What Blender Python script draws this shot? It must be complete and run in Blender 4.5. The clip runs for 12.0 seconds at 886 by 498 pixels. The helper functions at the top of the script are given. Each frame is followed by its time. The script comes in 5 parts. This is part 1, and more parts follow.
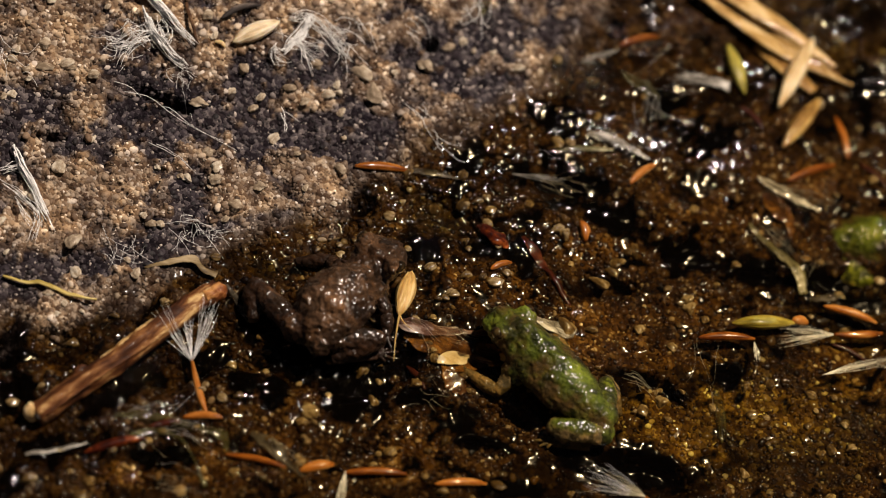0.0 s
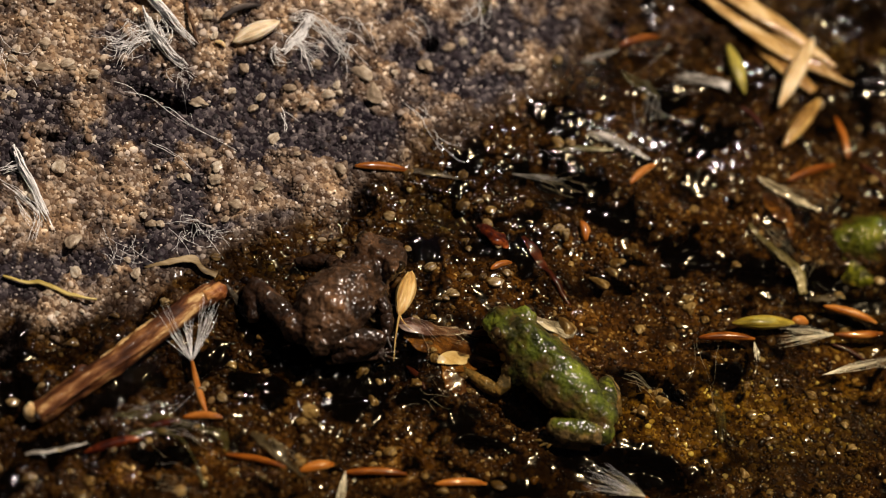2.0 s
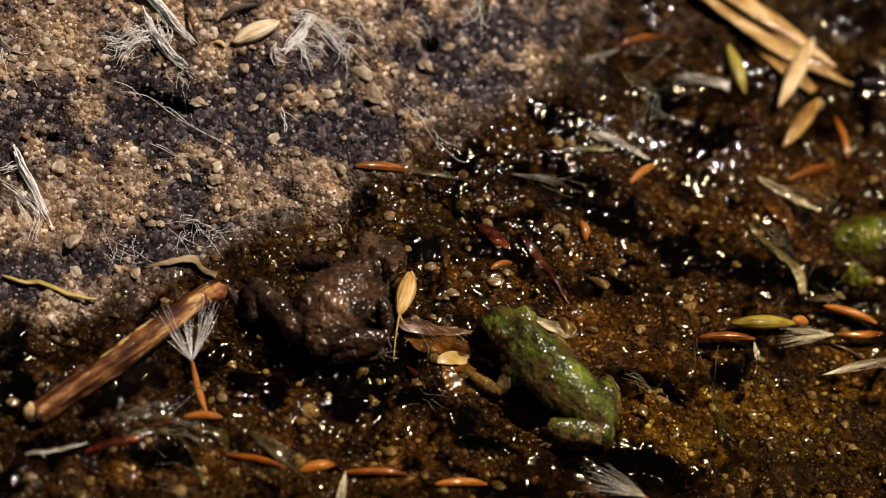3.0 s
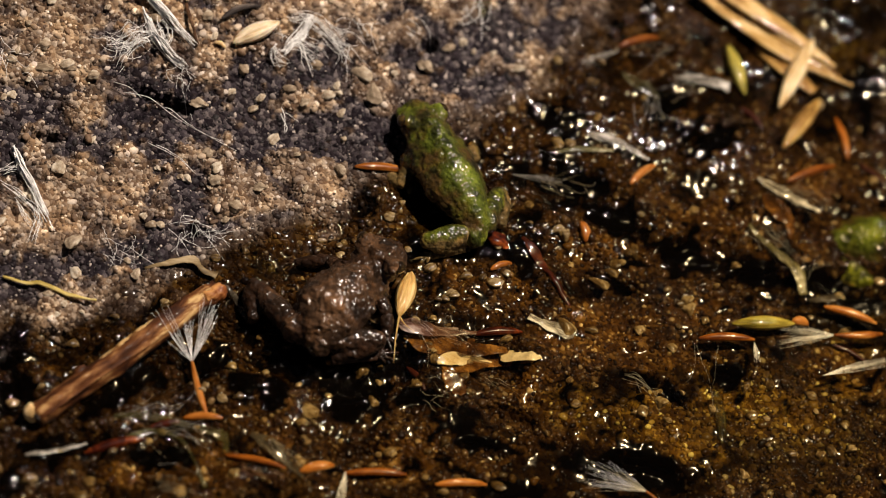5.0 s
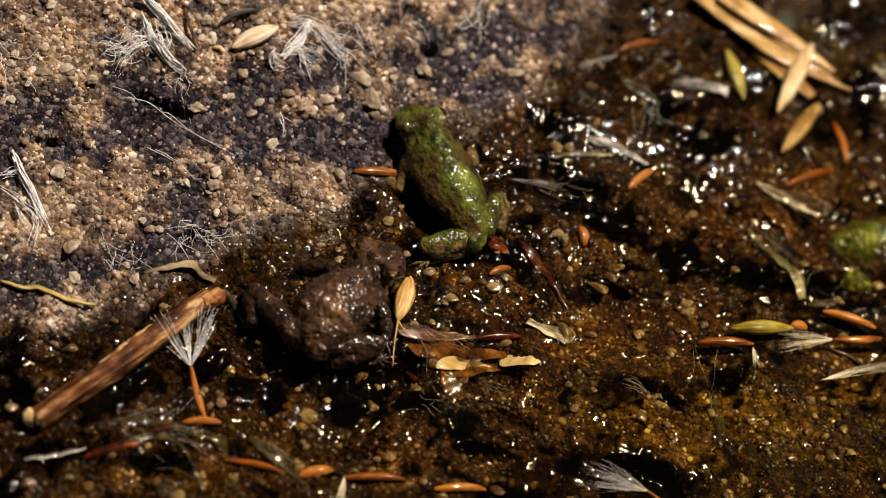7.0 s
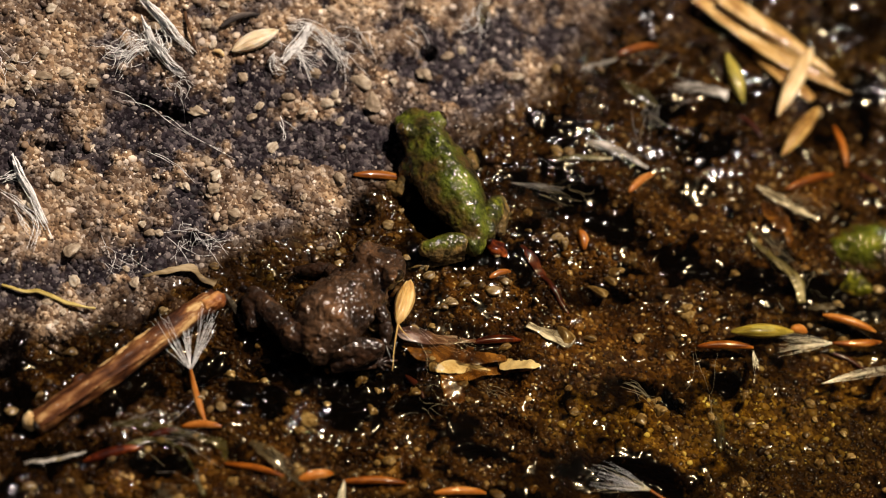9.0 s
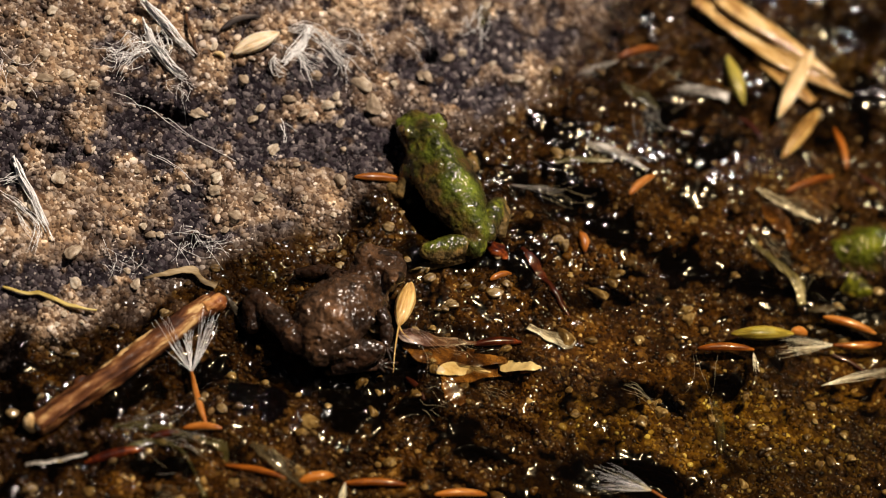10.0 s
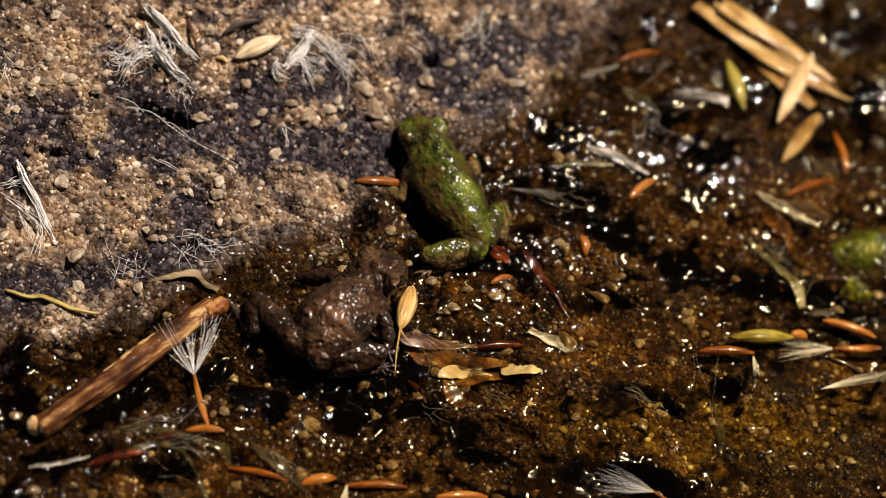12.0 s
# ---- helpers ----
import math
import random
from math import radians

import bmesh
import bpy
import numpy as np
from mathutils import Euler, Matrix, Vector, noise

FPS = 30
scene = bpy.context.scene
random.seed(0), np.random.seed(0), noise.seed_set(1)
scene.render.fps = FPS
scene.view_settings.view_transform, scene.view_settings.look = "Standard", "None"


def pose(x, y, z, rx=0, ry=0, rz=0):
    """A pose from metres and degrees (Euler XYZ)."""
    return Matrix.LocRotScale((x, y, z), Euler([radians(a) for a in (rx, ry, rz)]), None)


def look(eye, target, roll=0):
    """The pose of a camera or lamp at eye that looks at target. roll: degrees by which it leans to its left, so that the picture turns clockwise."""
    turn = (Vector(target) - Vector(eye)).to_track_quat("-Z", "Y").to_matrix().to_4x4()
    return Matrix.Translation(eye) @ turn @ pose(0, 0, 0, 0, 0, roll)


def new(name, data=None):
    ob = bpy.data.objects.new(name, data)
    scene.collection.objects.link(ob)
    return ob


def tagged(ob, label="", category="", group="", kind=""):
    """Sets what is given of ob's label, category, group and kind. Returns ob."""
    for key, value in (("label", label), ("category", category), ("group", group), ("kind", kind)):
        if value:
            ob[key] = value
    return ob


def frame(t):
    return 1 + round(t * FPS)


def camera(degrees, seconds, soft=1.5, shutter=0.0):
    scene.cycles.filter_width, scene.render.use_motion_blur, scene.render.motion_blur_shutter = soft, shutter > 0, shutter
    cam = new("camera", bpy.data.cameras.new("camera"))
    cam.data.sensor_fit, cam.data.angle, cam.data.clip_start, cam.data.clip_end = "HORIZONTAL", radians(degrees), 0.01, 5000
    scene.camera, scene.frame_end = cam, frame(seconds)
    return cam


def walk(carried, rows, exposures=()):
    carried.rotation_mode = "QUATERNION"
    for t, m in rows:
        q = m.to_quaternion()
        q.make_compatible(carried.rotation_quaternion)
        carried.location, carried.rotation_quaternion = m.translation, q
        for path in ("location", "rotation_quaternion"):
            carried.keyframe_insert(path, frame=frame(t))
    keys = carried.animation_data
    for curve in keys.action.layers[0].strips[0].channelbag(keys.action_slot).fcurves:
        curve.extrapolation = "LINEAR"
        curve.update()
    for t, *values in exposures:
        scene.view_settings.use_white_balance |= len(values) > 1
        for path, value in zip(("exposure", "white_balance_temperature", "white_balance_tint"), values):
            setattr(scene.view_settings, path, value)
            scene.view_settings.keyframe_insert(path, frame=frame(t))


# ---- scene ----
cam = camera(12.0, 12.0, soft=1.0)
cam.data.dof.use_dof = True
cam.data.dof.focus_distance = 0.3570
cam.data.dof.aperture_fstop = 20.0

MM = 0.001


def mm(*v):
    return Vector([c * MM for c in v])


# a macro camera on a stand: still, then a slow tilt up and a slight lean back
walk(cam, [
    (0, look((0.000000, -0.221638, 0.283684), (0.000000, 0.000000, 0.000000))),
    (3, look((0.000000, -0.221638, 0.283684), (0.000000, 0.000000, 0.000000))),
    (5, look((0.000000, -0.221638, 0.283684), (0.000000, 0.000046, 0.000036))),
    (5.5, look((0.000000, -0.221638, 0.283684), (0.000010, 0.000106, 0.000083))),
    (6, look((0.000000, -0.221638, 0.283684), (0.000039, 0.000183, 0.000143))),
    (6.5, look((0.000000, -0.221638, 0.283684), (0.000077, 0.000285, 0.000223))),
    (7, look((0.000000, -0.221638, 0.283684), (0.000097, 0.000350, 0.000273))),
    (9, look((0.000000, -0.221638, 0.283684), (0.000106, 0.000597, 0.000466))),
    (9.5, look((0.000000, -0.221638, 0.283684), (0.000077, 0.000647, 0.000505))),
    (10, look((0.000000, -0.221860, 0.283968), (0.000048, 0.000734, 0.000573))),
    (10.5, look((0.000000, -0.222082, 0.284252), (0.000000, 0.000806, 0.000630))),
    (11, look((0.000000, -0.222350, 0.284595), (-0.000024, 0.000875, 0.000683))),
    (11.5, look((0.000000, -0.222640, 0.284966), (-0.000058, 0.000943, 0.000737))),
    (12, look((0.000000, -0.222797, 0.285167), (-0.000068, 0.000981, 0.000767))),
], exposures=[(0.0, -0.11, 6500, 16), (3.0, -0.08, 6500, 16), (5.0, 0.05, 6500, 16), (6.0, 0.09, 6500, 16), (12.0, 0.16, 6500, 16)])

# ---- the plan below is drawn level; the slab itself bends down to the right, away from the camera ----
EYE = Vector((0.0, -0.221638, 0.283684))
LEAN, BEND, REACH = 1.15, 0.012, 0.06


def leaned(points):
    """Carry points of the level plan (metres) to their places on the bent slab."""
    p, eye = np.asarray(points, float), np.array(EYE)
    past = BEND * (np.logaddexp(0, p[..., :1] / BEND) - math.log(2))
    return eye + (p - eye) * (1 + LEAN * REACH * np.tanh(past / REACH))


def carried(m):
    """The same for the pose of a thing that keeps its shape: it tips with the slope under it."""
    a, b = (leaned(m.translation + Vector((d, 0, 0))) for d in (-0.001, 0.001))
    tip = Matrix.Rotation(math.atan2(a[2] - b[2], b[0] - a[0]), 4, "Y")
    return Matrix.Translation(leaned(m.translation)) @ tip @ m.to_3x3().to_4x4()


# ---- light: hard sun from the upper right, dim open sky ----
SUN = Vector((0.50, 0.13, 0.86)).normalized()
world = bpy.data.worlds.new("world")
scene.world = world
world.use_nodes = True
wn = world.node_tree.nodes
sky = wn.new("ShaderNodeTexSky")
sky.sky_type = "NISHITA"
sky.sun_disc = False
sky.sun_elevation = math.asin(SUN.z)
sky.sun_rotation = math.atan2(SUN.x, SUN.y)
wn["Background"].inputs["Strength"].default_value = 0.0045
world.node_tree.links.new(sky.outputs["Color"], wn["Background"].inputs["Color"])
sun = new("sun", bpy.data.lights.new("sun", "SUN"))
sun.data.energy = 5.0
sun.data.angle = radians(0.53)
sun.data.color = (1.0, 0.86, 0.69)
sun.matrix_world = look((0.3, 0.1, 0.4), Vector((0.3, 0.1, 0.4)) - SUN)

# ---- the lie of the ground, in millimetres ----
TABLES = [np.random.RandomState(11 + k).rand(257, 257) for k in range(4)]


def vnoise(x, y, size, k=0):
    """Smooth value noise of that cell size, 0 to 1."""
    x, y = np.asarray(x, float), np.asarray(y, float)
    c, s = math.cos(0.5 + 0.8 * k), math.sin(0.5 + 0.8 * k)
    gx, gy = (x * c - y * s) / size + 97.3, (x * s + y * c) / size + 61.7
    ix, iy = np.floor(gx).astype(int), np.floor(gy).astype(int)
    fx, fy = gx - ix, gy - iy
    fx, fy = fx * fx * (3 - 2 * fx), fy * fy * (3 - 2 * fy)
    ix, iy = ix % 256, iy % 256
    t = TABLES[k]
    return ((t[ix, iy] * (1 - fx) + t[ix + 1, iy] * fx) * (1 - fy)
            + (t[ix, iy + 1] * (1 - fx) + t[ix + 1, iy + 1] * fx) * fy)


def fbm(x, y, size, k=0, octaves=4):
    total, amp, norm = 0, 1.0, 0
    for o in range(octaves):
        total = total + amp * vnoise(x, y, size / 2 ** o, (k + o) % 4)
        norm += amp
        amp *= 0.55
    return total / norm


def smooth(a, b, v):
    t = np.clip((v - a) / (b - a), 0, 1)
    return t * t * (3 - 2 * t)


def blot(x, y, spots):
    """Soft union of oval spots: x, y, half length, half width, turn."""
    best = np.zeros(np.shape(x))
    for cx, cy, a, b, turn in spots:
        c, s = math.cos(radians(turn)), math.sin(radians(turn))
        dx, dy = x - cx, y - cy
        d = np.sqrt(((dx * c + dy * s) / a) ** 2 + ((dy * c - dx * s) / b) ** 2)
        best = np.maximum(best, 1.35 - d)
    return best


# edge between dry stone and wet margin
EDGE_X = (-60, -38, -29, -23, -17, -10, -7, -1, 6, 13, 19, 28)
EDGE_Y = (-11, -9.5, -8.5, -4.8, -0.2, 1.6, 4.8, 9.2, 14.6, 21.5, 32, 50)
# oval spots: x, y, half length, half width, turn
PITS = [(12.47, 5.73, 6.5, 2.6, -25), (-12.49, -11.23, 7.5, 2.0, 0), (5.69, -16.61, 2.6, 1.2, -35), (14.46, -3.56, 2.4, 0.8, 10),
        (35.74, -2.22, 4.0, 1.8, 0), (21.79, -0.25, 4.0, 2.3, 20), (-33.28, -10.48, 2.0, 1.2, 10), (17.06, -22.02, 4.0, 1.5, -20),
        (37.66, 14.45, 2.4, 2.0, 0), (4.55, -11.34, 2.6, 2.2, 0), (-6.98, 3.96, 1.4, 1.2, 0), (18.48, -13.83, 2.6, 0.8, -40),
        (23.51, -12.32, 1.4, 1.2, 0)]
PITS_SMALL = [(-18.21, -9.85, 3.6, 2.6, 0), (26.8, -2.13, 3.6, 1.0, 0), (0.29, 3.99, 4.5, 1.4, -25), (-8.69, -12.72, 6.5, 2.6, -8),
              (-4.45, -11.7, 3.0, 2.0, 0), (-14.47, -7.48, 4.0, 2.0, 0), (-22.83, -12.79, 4.0, 2.0, 20), (3.09, -20, 2.0, 1.0, -20),
              (20, 12.63, 2.6, 0.9, -15), (-20.84, -8.78, 3.0, 1.5, 30), (-6.72, -20.51, 3.0, 1.2, 10), (-2.31, -15.73, 2.6, 1.6, 0)]
PITS = PITS + PITS_SMALL
CRACKS = [(-25.5, 12.35, 1.7, 0.6, -14), (-23.4, 11.85, 1.9, 0.7, -18), (-1.19, 20.04, 0.8, 0.7, 0), (-21.12, 0.44, 1.6, 0.3, 10), (-33.7, 7.41, 1.6, 0.3, -5)]
CRUST_UPPER = [(-29.1, 16.1, 2.0, 1.2, 0), (-25.7, 13.4, 3.7, 0.6, -4), (-26.8, 10.6, 2.8, 1.4, 29), (-21.3, 10.6, 3.7, 2.0, -13),
               (-17.0, 14.4, 2.6, 2.6, -1), (-34.9, 10.0, 2.2, 1.2, -18), (-30.5, 6.2, 2.7, 1.1, -1), (-28.9, 8.4, 1.4, 1.0, 0),
               (-37.0, 7.3, 1.1, 2.2, 0), (-16.0, 10.1, 3.6, 2.5, 1), (-31.6, 11.3, 1.3, 0.4, 0), (-24.6, 7.8, 1.8, 1.3, -18)]
CRUST_MIDDLE = [(-11.0, 16.5, 2.2, 1.9, 0), (-10.9, 10.6, 4.1, 2.2, -2), (-7.0, 11.2, 3.0, 2.5, 11), (-2.4, 21.7, 2.7, 1.5, -4),
                (0.8, 19.7, 2.7, 1.9, -7), (2.8, 16.5, 3.5, 1.8, -4), (4.8, 21.7, 2.0, 2.4, 0), (-6.5, 8.8, 3.0, 1.1, 0), (11.3, 22.4, 3.1, 1.4, 0),
                (-3.1, 18.6, 1.3, 0.9, 0), (-9.5, 18.6, 1.3, 0.6, 0)]
CRUST_LOWER = [(-21.6, 3.5, 1.8, 2.3, -2), (-30.7, 5.2, 2.3, 1.0, 0), (-36.6, 4.8, 1.1, 1.3, 0), (-31.5, 0.6, 1.3, 0.4, 17),
               (-34.7, -4.3, 3.3, 1.2, 8), (-25.5, -1.8, 5.4, 1.6, -3), (-16.0, -1.3, 3.8, 2.8, 0), (-21.8, -0.5, 4.8, 1.8, -5),
               (-36.0, -6.6, 2.0, 1.7, 0), (-26.6, -6.6, 1.6, 1.8, 0), (-21.7, -3.5, 3.0, 1.5, -24), (-14.2, 1.9, 2.9, 1.2, 0),
               (-30.3, -3.1, 2.9, 1.1, -12)]
TAN = [(-31.9, 3.2, 3.7, 2.6, -2), (-17.5, 4.0, 3.3, 1.9, 0), (-32.7, -1.1, 5.7, 1.4, 1), (-28.7, -6.1, 2.0, 1.4, 0), (-24.5, -5.5, 1.2, 1.4, 0),
       (-6.0, 14.8, 1.8, 1.0, 0), (-30.6, 10.0, 1.9, 1.3, 0), (-11.9, 13.1, 2.0, 0.5, 0), (-30.0, -8.6, 2.3, 1.3, 0), (-10.3, 5.2, 2.0, 1.4, 0),
       (-33.2, 15.6, 3.9, 2.3, 0), (-20.2, 15.9, 1.9, 1.8, -16), (-3.1, 21.0, 1.5, 1.4, 0)]
# near-black colour only: dark mud plus painted shade of recesses and frogs
WET_MUD_SHADE = [(10.9, 7.7, 4.3, 3.0, -11), (14.7, 4.1, 3.0, 2.5, -49), (7.6, 3.0, 1.5, 1.0, 0), (21.9, -0.2, 4.1, 1.6, -11),
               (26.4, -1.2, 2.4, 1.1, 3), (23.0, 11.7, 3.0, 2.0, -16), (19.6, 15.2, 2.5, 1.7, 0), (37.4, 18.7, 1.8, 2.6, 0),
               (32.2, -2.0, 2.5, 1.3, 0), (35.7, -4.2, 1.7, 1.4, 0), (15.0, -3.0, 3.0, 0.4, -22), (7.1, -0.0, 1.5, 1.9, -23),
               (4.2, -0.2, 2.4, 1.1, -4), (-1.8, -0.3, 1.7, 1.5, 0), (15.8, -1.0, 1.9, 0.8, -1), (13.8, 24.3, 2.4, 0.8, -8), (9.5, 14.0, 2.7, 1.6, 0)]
MID_MUD_SHADE = [(-12.0, -11.3, 3.1, 2.7, 0), (-7.7, -13.6, 4.5, 3.4, -9), (-14.0, -14.6, 1.7, 1.9, 0), (-8.7, -11.5, 4.0, 1.7, 0),
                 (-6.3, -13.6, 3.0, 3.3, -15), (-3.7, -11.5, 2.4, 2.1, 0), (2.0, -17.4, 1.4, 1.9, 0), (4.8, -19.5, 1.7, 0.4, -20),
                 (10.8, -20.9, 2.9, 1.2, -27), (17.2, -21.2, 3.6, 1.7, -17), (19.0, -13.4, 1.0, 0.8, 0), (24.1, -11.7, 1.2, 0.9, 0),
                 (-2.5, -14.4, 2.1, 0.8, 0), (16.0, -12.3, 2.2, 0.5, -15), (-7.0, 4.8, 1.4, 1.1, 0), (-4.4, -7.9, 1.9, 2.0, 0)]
LOW_MUD_SHADE = [(-35.8, -11.2, 1.4, 2.4, 0), (-35.4, -15.5, 2.1, 2.3, 0), (-33.0, -20.9, 3.0, 1.4, 0), (-26.5, -14.7, 3.7, 1.5, 40),
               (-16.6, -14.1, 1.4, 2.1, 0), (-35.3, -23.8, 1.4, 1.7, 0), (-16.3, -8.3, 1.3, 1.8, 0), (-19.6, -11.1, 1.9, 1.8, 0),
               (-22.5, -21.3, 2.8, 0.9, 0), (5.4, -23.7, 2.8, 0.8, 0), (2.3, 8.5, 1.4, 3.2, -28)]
SILT_UPPER = [(12.9, 0.3, 3.9, 1.8, -4), (13.7, -6.2, 4.1, 1.6, -6), (22.7, 3.7, 4.6, 2.4, -2), (0.6, -3.7, 2.3, 1.8, 0), (15.1, -9.5, 9.0, 2.5, -4),
              (29.5, 2.4, 3.9, 3.4, 0), (32.7, 7.9, 3.9, 2.3, 0), (4.6, -4.8, 3.4, 2.1, 0), (20.4, -5.9, 4.3, 1.9, 0)]
SILT_LOWER = [(13.0, -16.9, 3.8, 2.5, -19), (18.2, -16.9, 4.2, 2.7, 0), (26.3, -15.7, 7.0, 2.8, 0), (20.9, -19.6, 2.8, 1.9, 0),
              (-3.0, -19.8, 2.8, 1.3, 0), (33.1, -11.4, 4.3, 3.2, 0), (-24.8, -23.0, 3.3, 1.2, 0), (-18.9, -16.3, 2.4, 1.6, 0),
              (8.4, -14.2, 3.4, 2.2, -26), (-4.4, -22.0, 3.7, 1.4, 0), (-17.8, -22.4, 4.2, 2.0, 0), (-14.2, -20.0, 2.3, 1.6, 0)]
ALGAE = [(26.7, -17.2, 12.2, 7.5, 0), (36.0, 24.4, 6.0, 5.7, 0), (-0.9, 3.9, 2.9, 3.5, 0), (14.0, -16.4, 6.1, 3.3, -12), (34.4, -5.6, 5.8, 5.2, 0),
         (-15.0, -2.6, 1.9, 1.4, 0)]
CRUST = CRUST_UPPER + CRUST_MIDDLE + CRUST_LOWER
MUD_AND_SHADE = WET_MUD_SHADE + MID_MUD_SHADE + LOW_MUD_SHADE
SILT = SILT_UPPER + SILT_LOWER


def base_z(x, y):
    u, v = -0.53 * x + 0.85 * y, 0.85 * x + 0.53 * y
    rise = 1.6 * np.logaddexp(0, np.minimum(u - 9, 41) / 4)
    sink = -2.2 * (1 - np.exp(np.minimum(u + 4, 0) / 14))
    far = np.hypot(x, y)
    shelf = np.minimum(rise + sink, 18) * (1 - smooth(90, 320, far))
    # past the slab, out of view: an added low ledge that closes off the sky
    added_ledge = 42 * smooth(46, 135, u + 6 * (fbm(x, y, 60.0, 1, 3) - 0.5)) * (1 - smooth(230, 420, u)) * (1 - smooth(150, 330, np.abs(v - 20)))
    return shelf + added_ledge


def ground_z(x, y):
    x, y = np.asarray(x, float), np.asarray(y, float)
    near = 1 - smooth(150, 300, np.hypot(x, y))
    z = base_z(x, y) + near * (1.5 * (fbm(x, y, 7.0, 0) - 0.5) + 0.7 * (fbm(x, y, 1.8, 2, 3) - 0.5))
    z = z - near * 1.1 * smooth(0.15, 0.8, blot(x, y, PITS)) - near * 3.2 * smooth(0.2, 0.7, blot(x, y, CRACKS))
    dark, wet = masks(x, y)[:2]
    z = z + near * (1 - wet) * (0.45 * (1 - dark) + 0.9 * np.abs(fbm(x, y, 3.4, 3, 3) - 0.5))
    return z + (1 - near) * 120 * (fbm(x, y, 2500.0, 1, 3) - 0.5) * smooth(300, 4000, np.hypot(x, y))


def gz(x, y):
    return float(ground_z(x, y))


def masks(x, y):
    """How dark (crust, mud, painted shade), wet, algae-green and silty the ground is at each place."""
    ragged = 3.2 * (fbm(x, y, 5.0, 1) - 0.5) + 2.0 * (fbm(x, y, 1.3, 3, 2) - 0.5)
    edge = np.interp(x, EDGE_X, EDGE_Y)
    wet = 1 - smooth(-1.2, 2.4, (y - edge) * 0.75 + 2.2 * ragged * 0.6)
    frayed = 1.1 * (fbm(x, y, 2.4, 2) - 0.5) + 0.9 * (fbm(x, y, 0.7, 0, 2) - 0.5)
    tan = smooth(0.25, 0.6, blot(x, y, TAN) + 0.8 * frayed)
    dark = smooth(0.05, 0.35, blot(x, y, CRUST) + 1.2 * frayed) * 0.97
    dark = np.maximum(dark, smooth(0.54, 0.70, fbm(x, y, 3.2, 3) + 0.35 * (vnoise(x, y, 1.0, 1) - 0.5)) * 0.75)
    dark = dark * (1 - 0.85 * tan) * (1 - 0.6 * wet)
    # the added ledge is coloured dark, so wet ground mirrors little from it
    dark = np.maximum(dark, 0.95 * smooth(44, 60, -0.53 * x + 0.85 * y + 8 * frayed))
    # dark mud, with the shade of recesses and frogs painted in
    dark = np.maximum(dark, wet * smooth(0.12, 0.50, blot(x, y, MUD_AND_SHADE) + 1.5 * frayed))
    silt = smooth(0.15, 0.6, blot(x, y, SILT) + 0.9 * frayed)
    dark = np.maximum(dark, wet * 0.8 * (1 - silt) * smooth(0.57, 0.66, fbm(x, y, 4.4, 1) + 0.2 * (vnoise(x, y, 0.9, 2) - 0.5)))
    # cracks: their inner shade is painted dark over the carved depth
    dark = np.maximum(dark, smooth(0.0, 0.3, blot(x, y, CRACKS)))
    green = smooth(0.1, 0.9, blot(x, y, ALGAE) + 0.5 * frayed)
    return dark, wet, green, silt


# ---- materials ----
def material(name):
    m = bpy.data.materials.new(name)
    m.use_nodes = True
    m.node_tree.nodes["Principled BSDF"].inputs["Specular IOR Level"].default_value = 0.15
    return m, m.node_tree.nodes, m.node_tree.links, m.node_tree.nodes["Principled BSDF"]


def ramp(nodes, stops):
    r = nodes.new("ShaderNodeValToRGB")
    while len(r.color_ramp.elements) < len(stops):
        r.color_ramp.elements.new(0.5)
    for e, (at, c) in zip(r.color_ramp.elements, stops):
        e.position, e.color = at, (*c, 1)
    return r


def mixer(nodes, links, fac, a, b, blend="MIX"):
    n = nodes.new("ShaderNodeMix")
    n.data_type, n.blend_type = "RGBA", blend
    for sock, v in ((n.inputs["Factor"], fac), (n.inputs["A"], a), (n.inputs["B"], b)):
        if isinstance(v, (int, float)):
            sock.default_value = v
        elif isinstance(v, tuple):
            sock.default_value = (*v, 1)
        else:
            links.new(v, sock)
    return n.outputs["Result"]


def calc(nodes, links, op, a, b):
    n = nodes.new("ShaderNodeMath")
    n.operation = op
    for i, v in enumerate((a, b)):
        if isinstance(v, (int, float)):
            n.inputs[i].default_value = v
        else:
            links.new(v, n.inputs[i])
    return n.outputs[0]


def harder(nodes, links, fac, gain=2.2):
    """More contrast: spreads a noise value about its middle."""
    return calc(nodes, links, "ADD", calc(nodes, links, "MULTIPLY", calc(nodes, links, "SUBTRACT", fac, 0.5), gain), 0.5)


def grainy(nodes, links, scale, detail=4, rough=0.6, world_space=False):
    """Noise in the thing's own space (scale in cells to a metre)."""
    tex = nodes.new("ShaderNodeTexNoise")
    tex.inputs["Scale"].default_value = scale
    tex.inputs["Detail"].default_value = detail
    tex.inputs["Roughness"].default_value = rough
    co = nodes.new("ShaderNodeNewGeometry" if world_space else "ShaderNodeTexCoord")
    links.new(co.outputs["Position" if world_space else "Object"], tex.inputs["Vector"])
    return harder(nodes, links, tex.outputs["Fac"], 1.8)


def relief(nodes, links, bsdf, height, strength, depth, wet_too=False):
    b = nodes.new("ShaderNodeBump")
    b.inputs["Strength"].default_value = strength
    b.inputs["Distance"].default_value = depth
    links.new(height, b.inputs["Height"])
    links.new(b.outputs["Normal"], bsdf.inputs["Normal"])
    if wet_too:
        links.new(b.outputs["Normal"], bsdf.inputs["Coat Normal"])


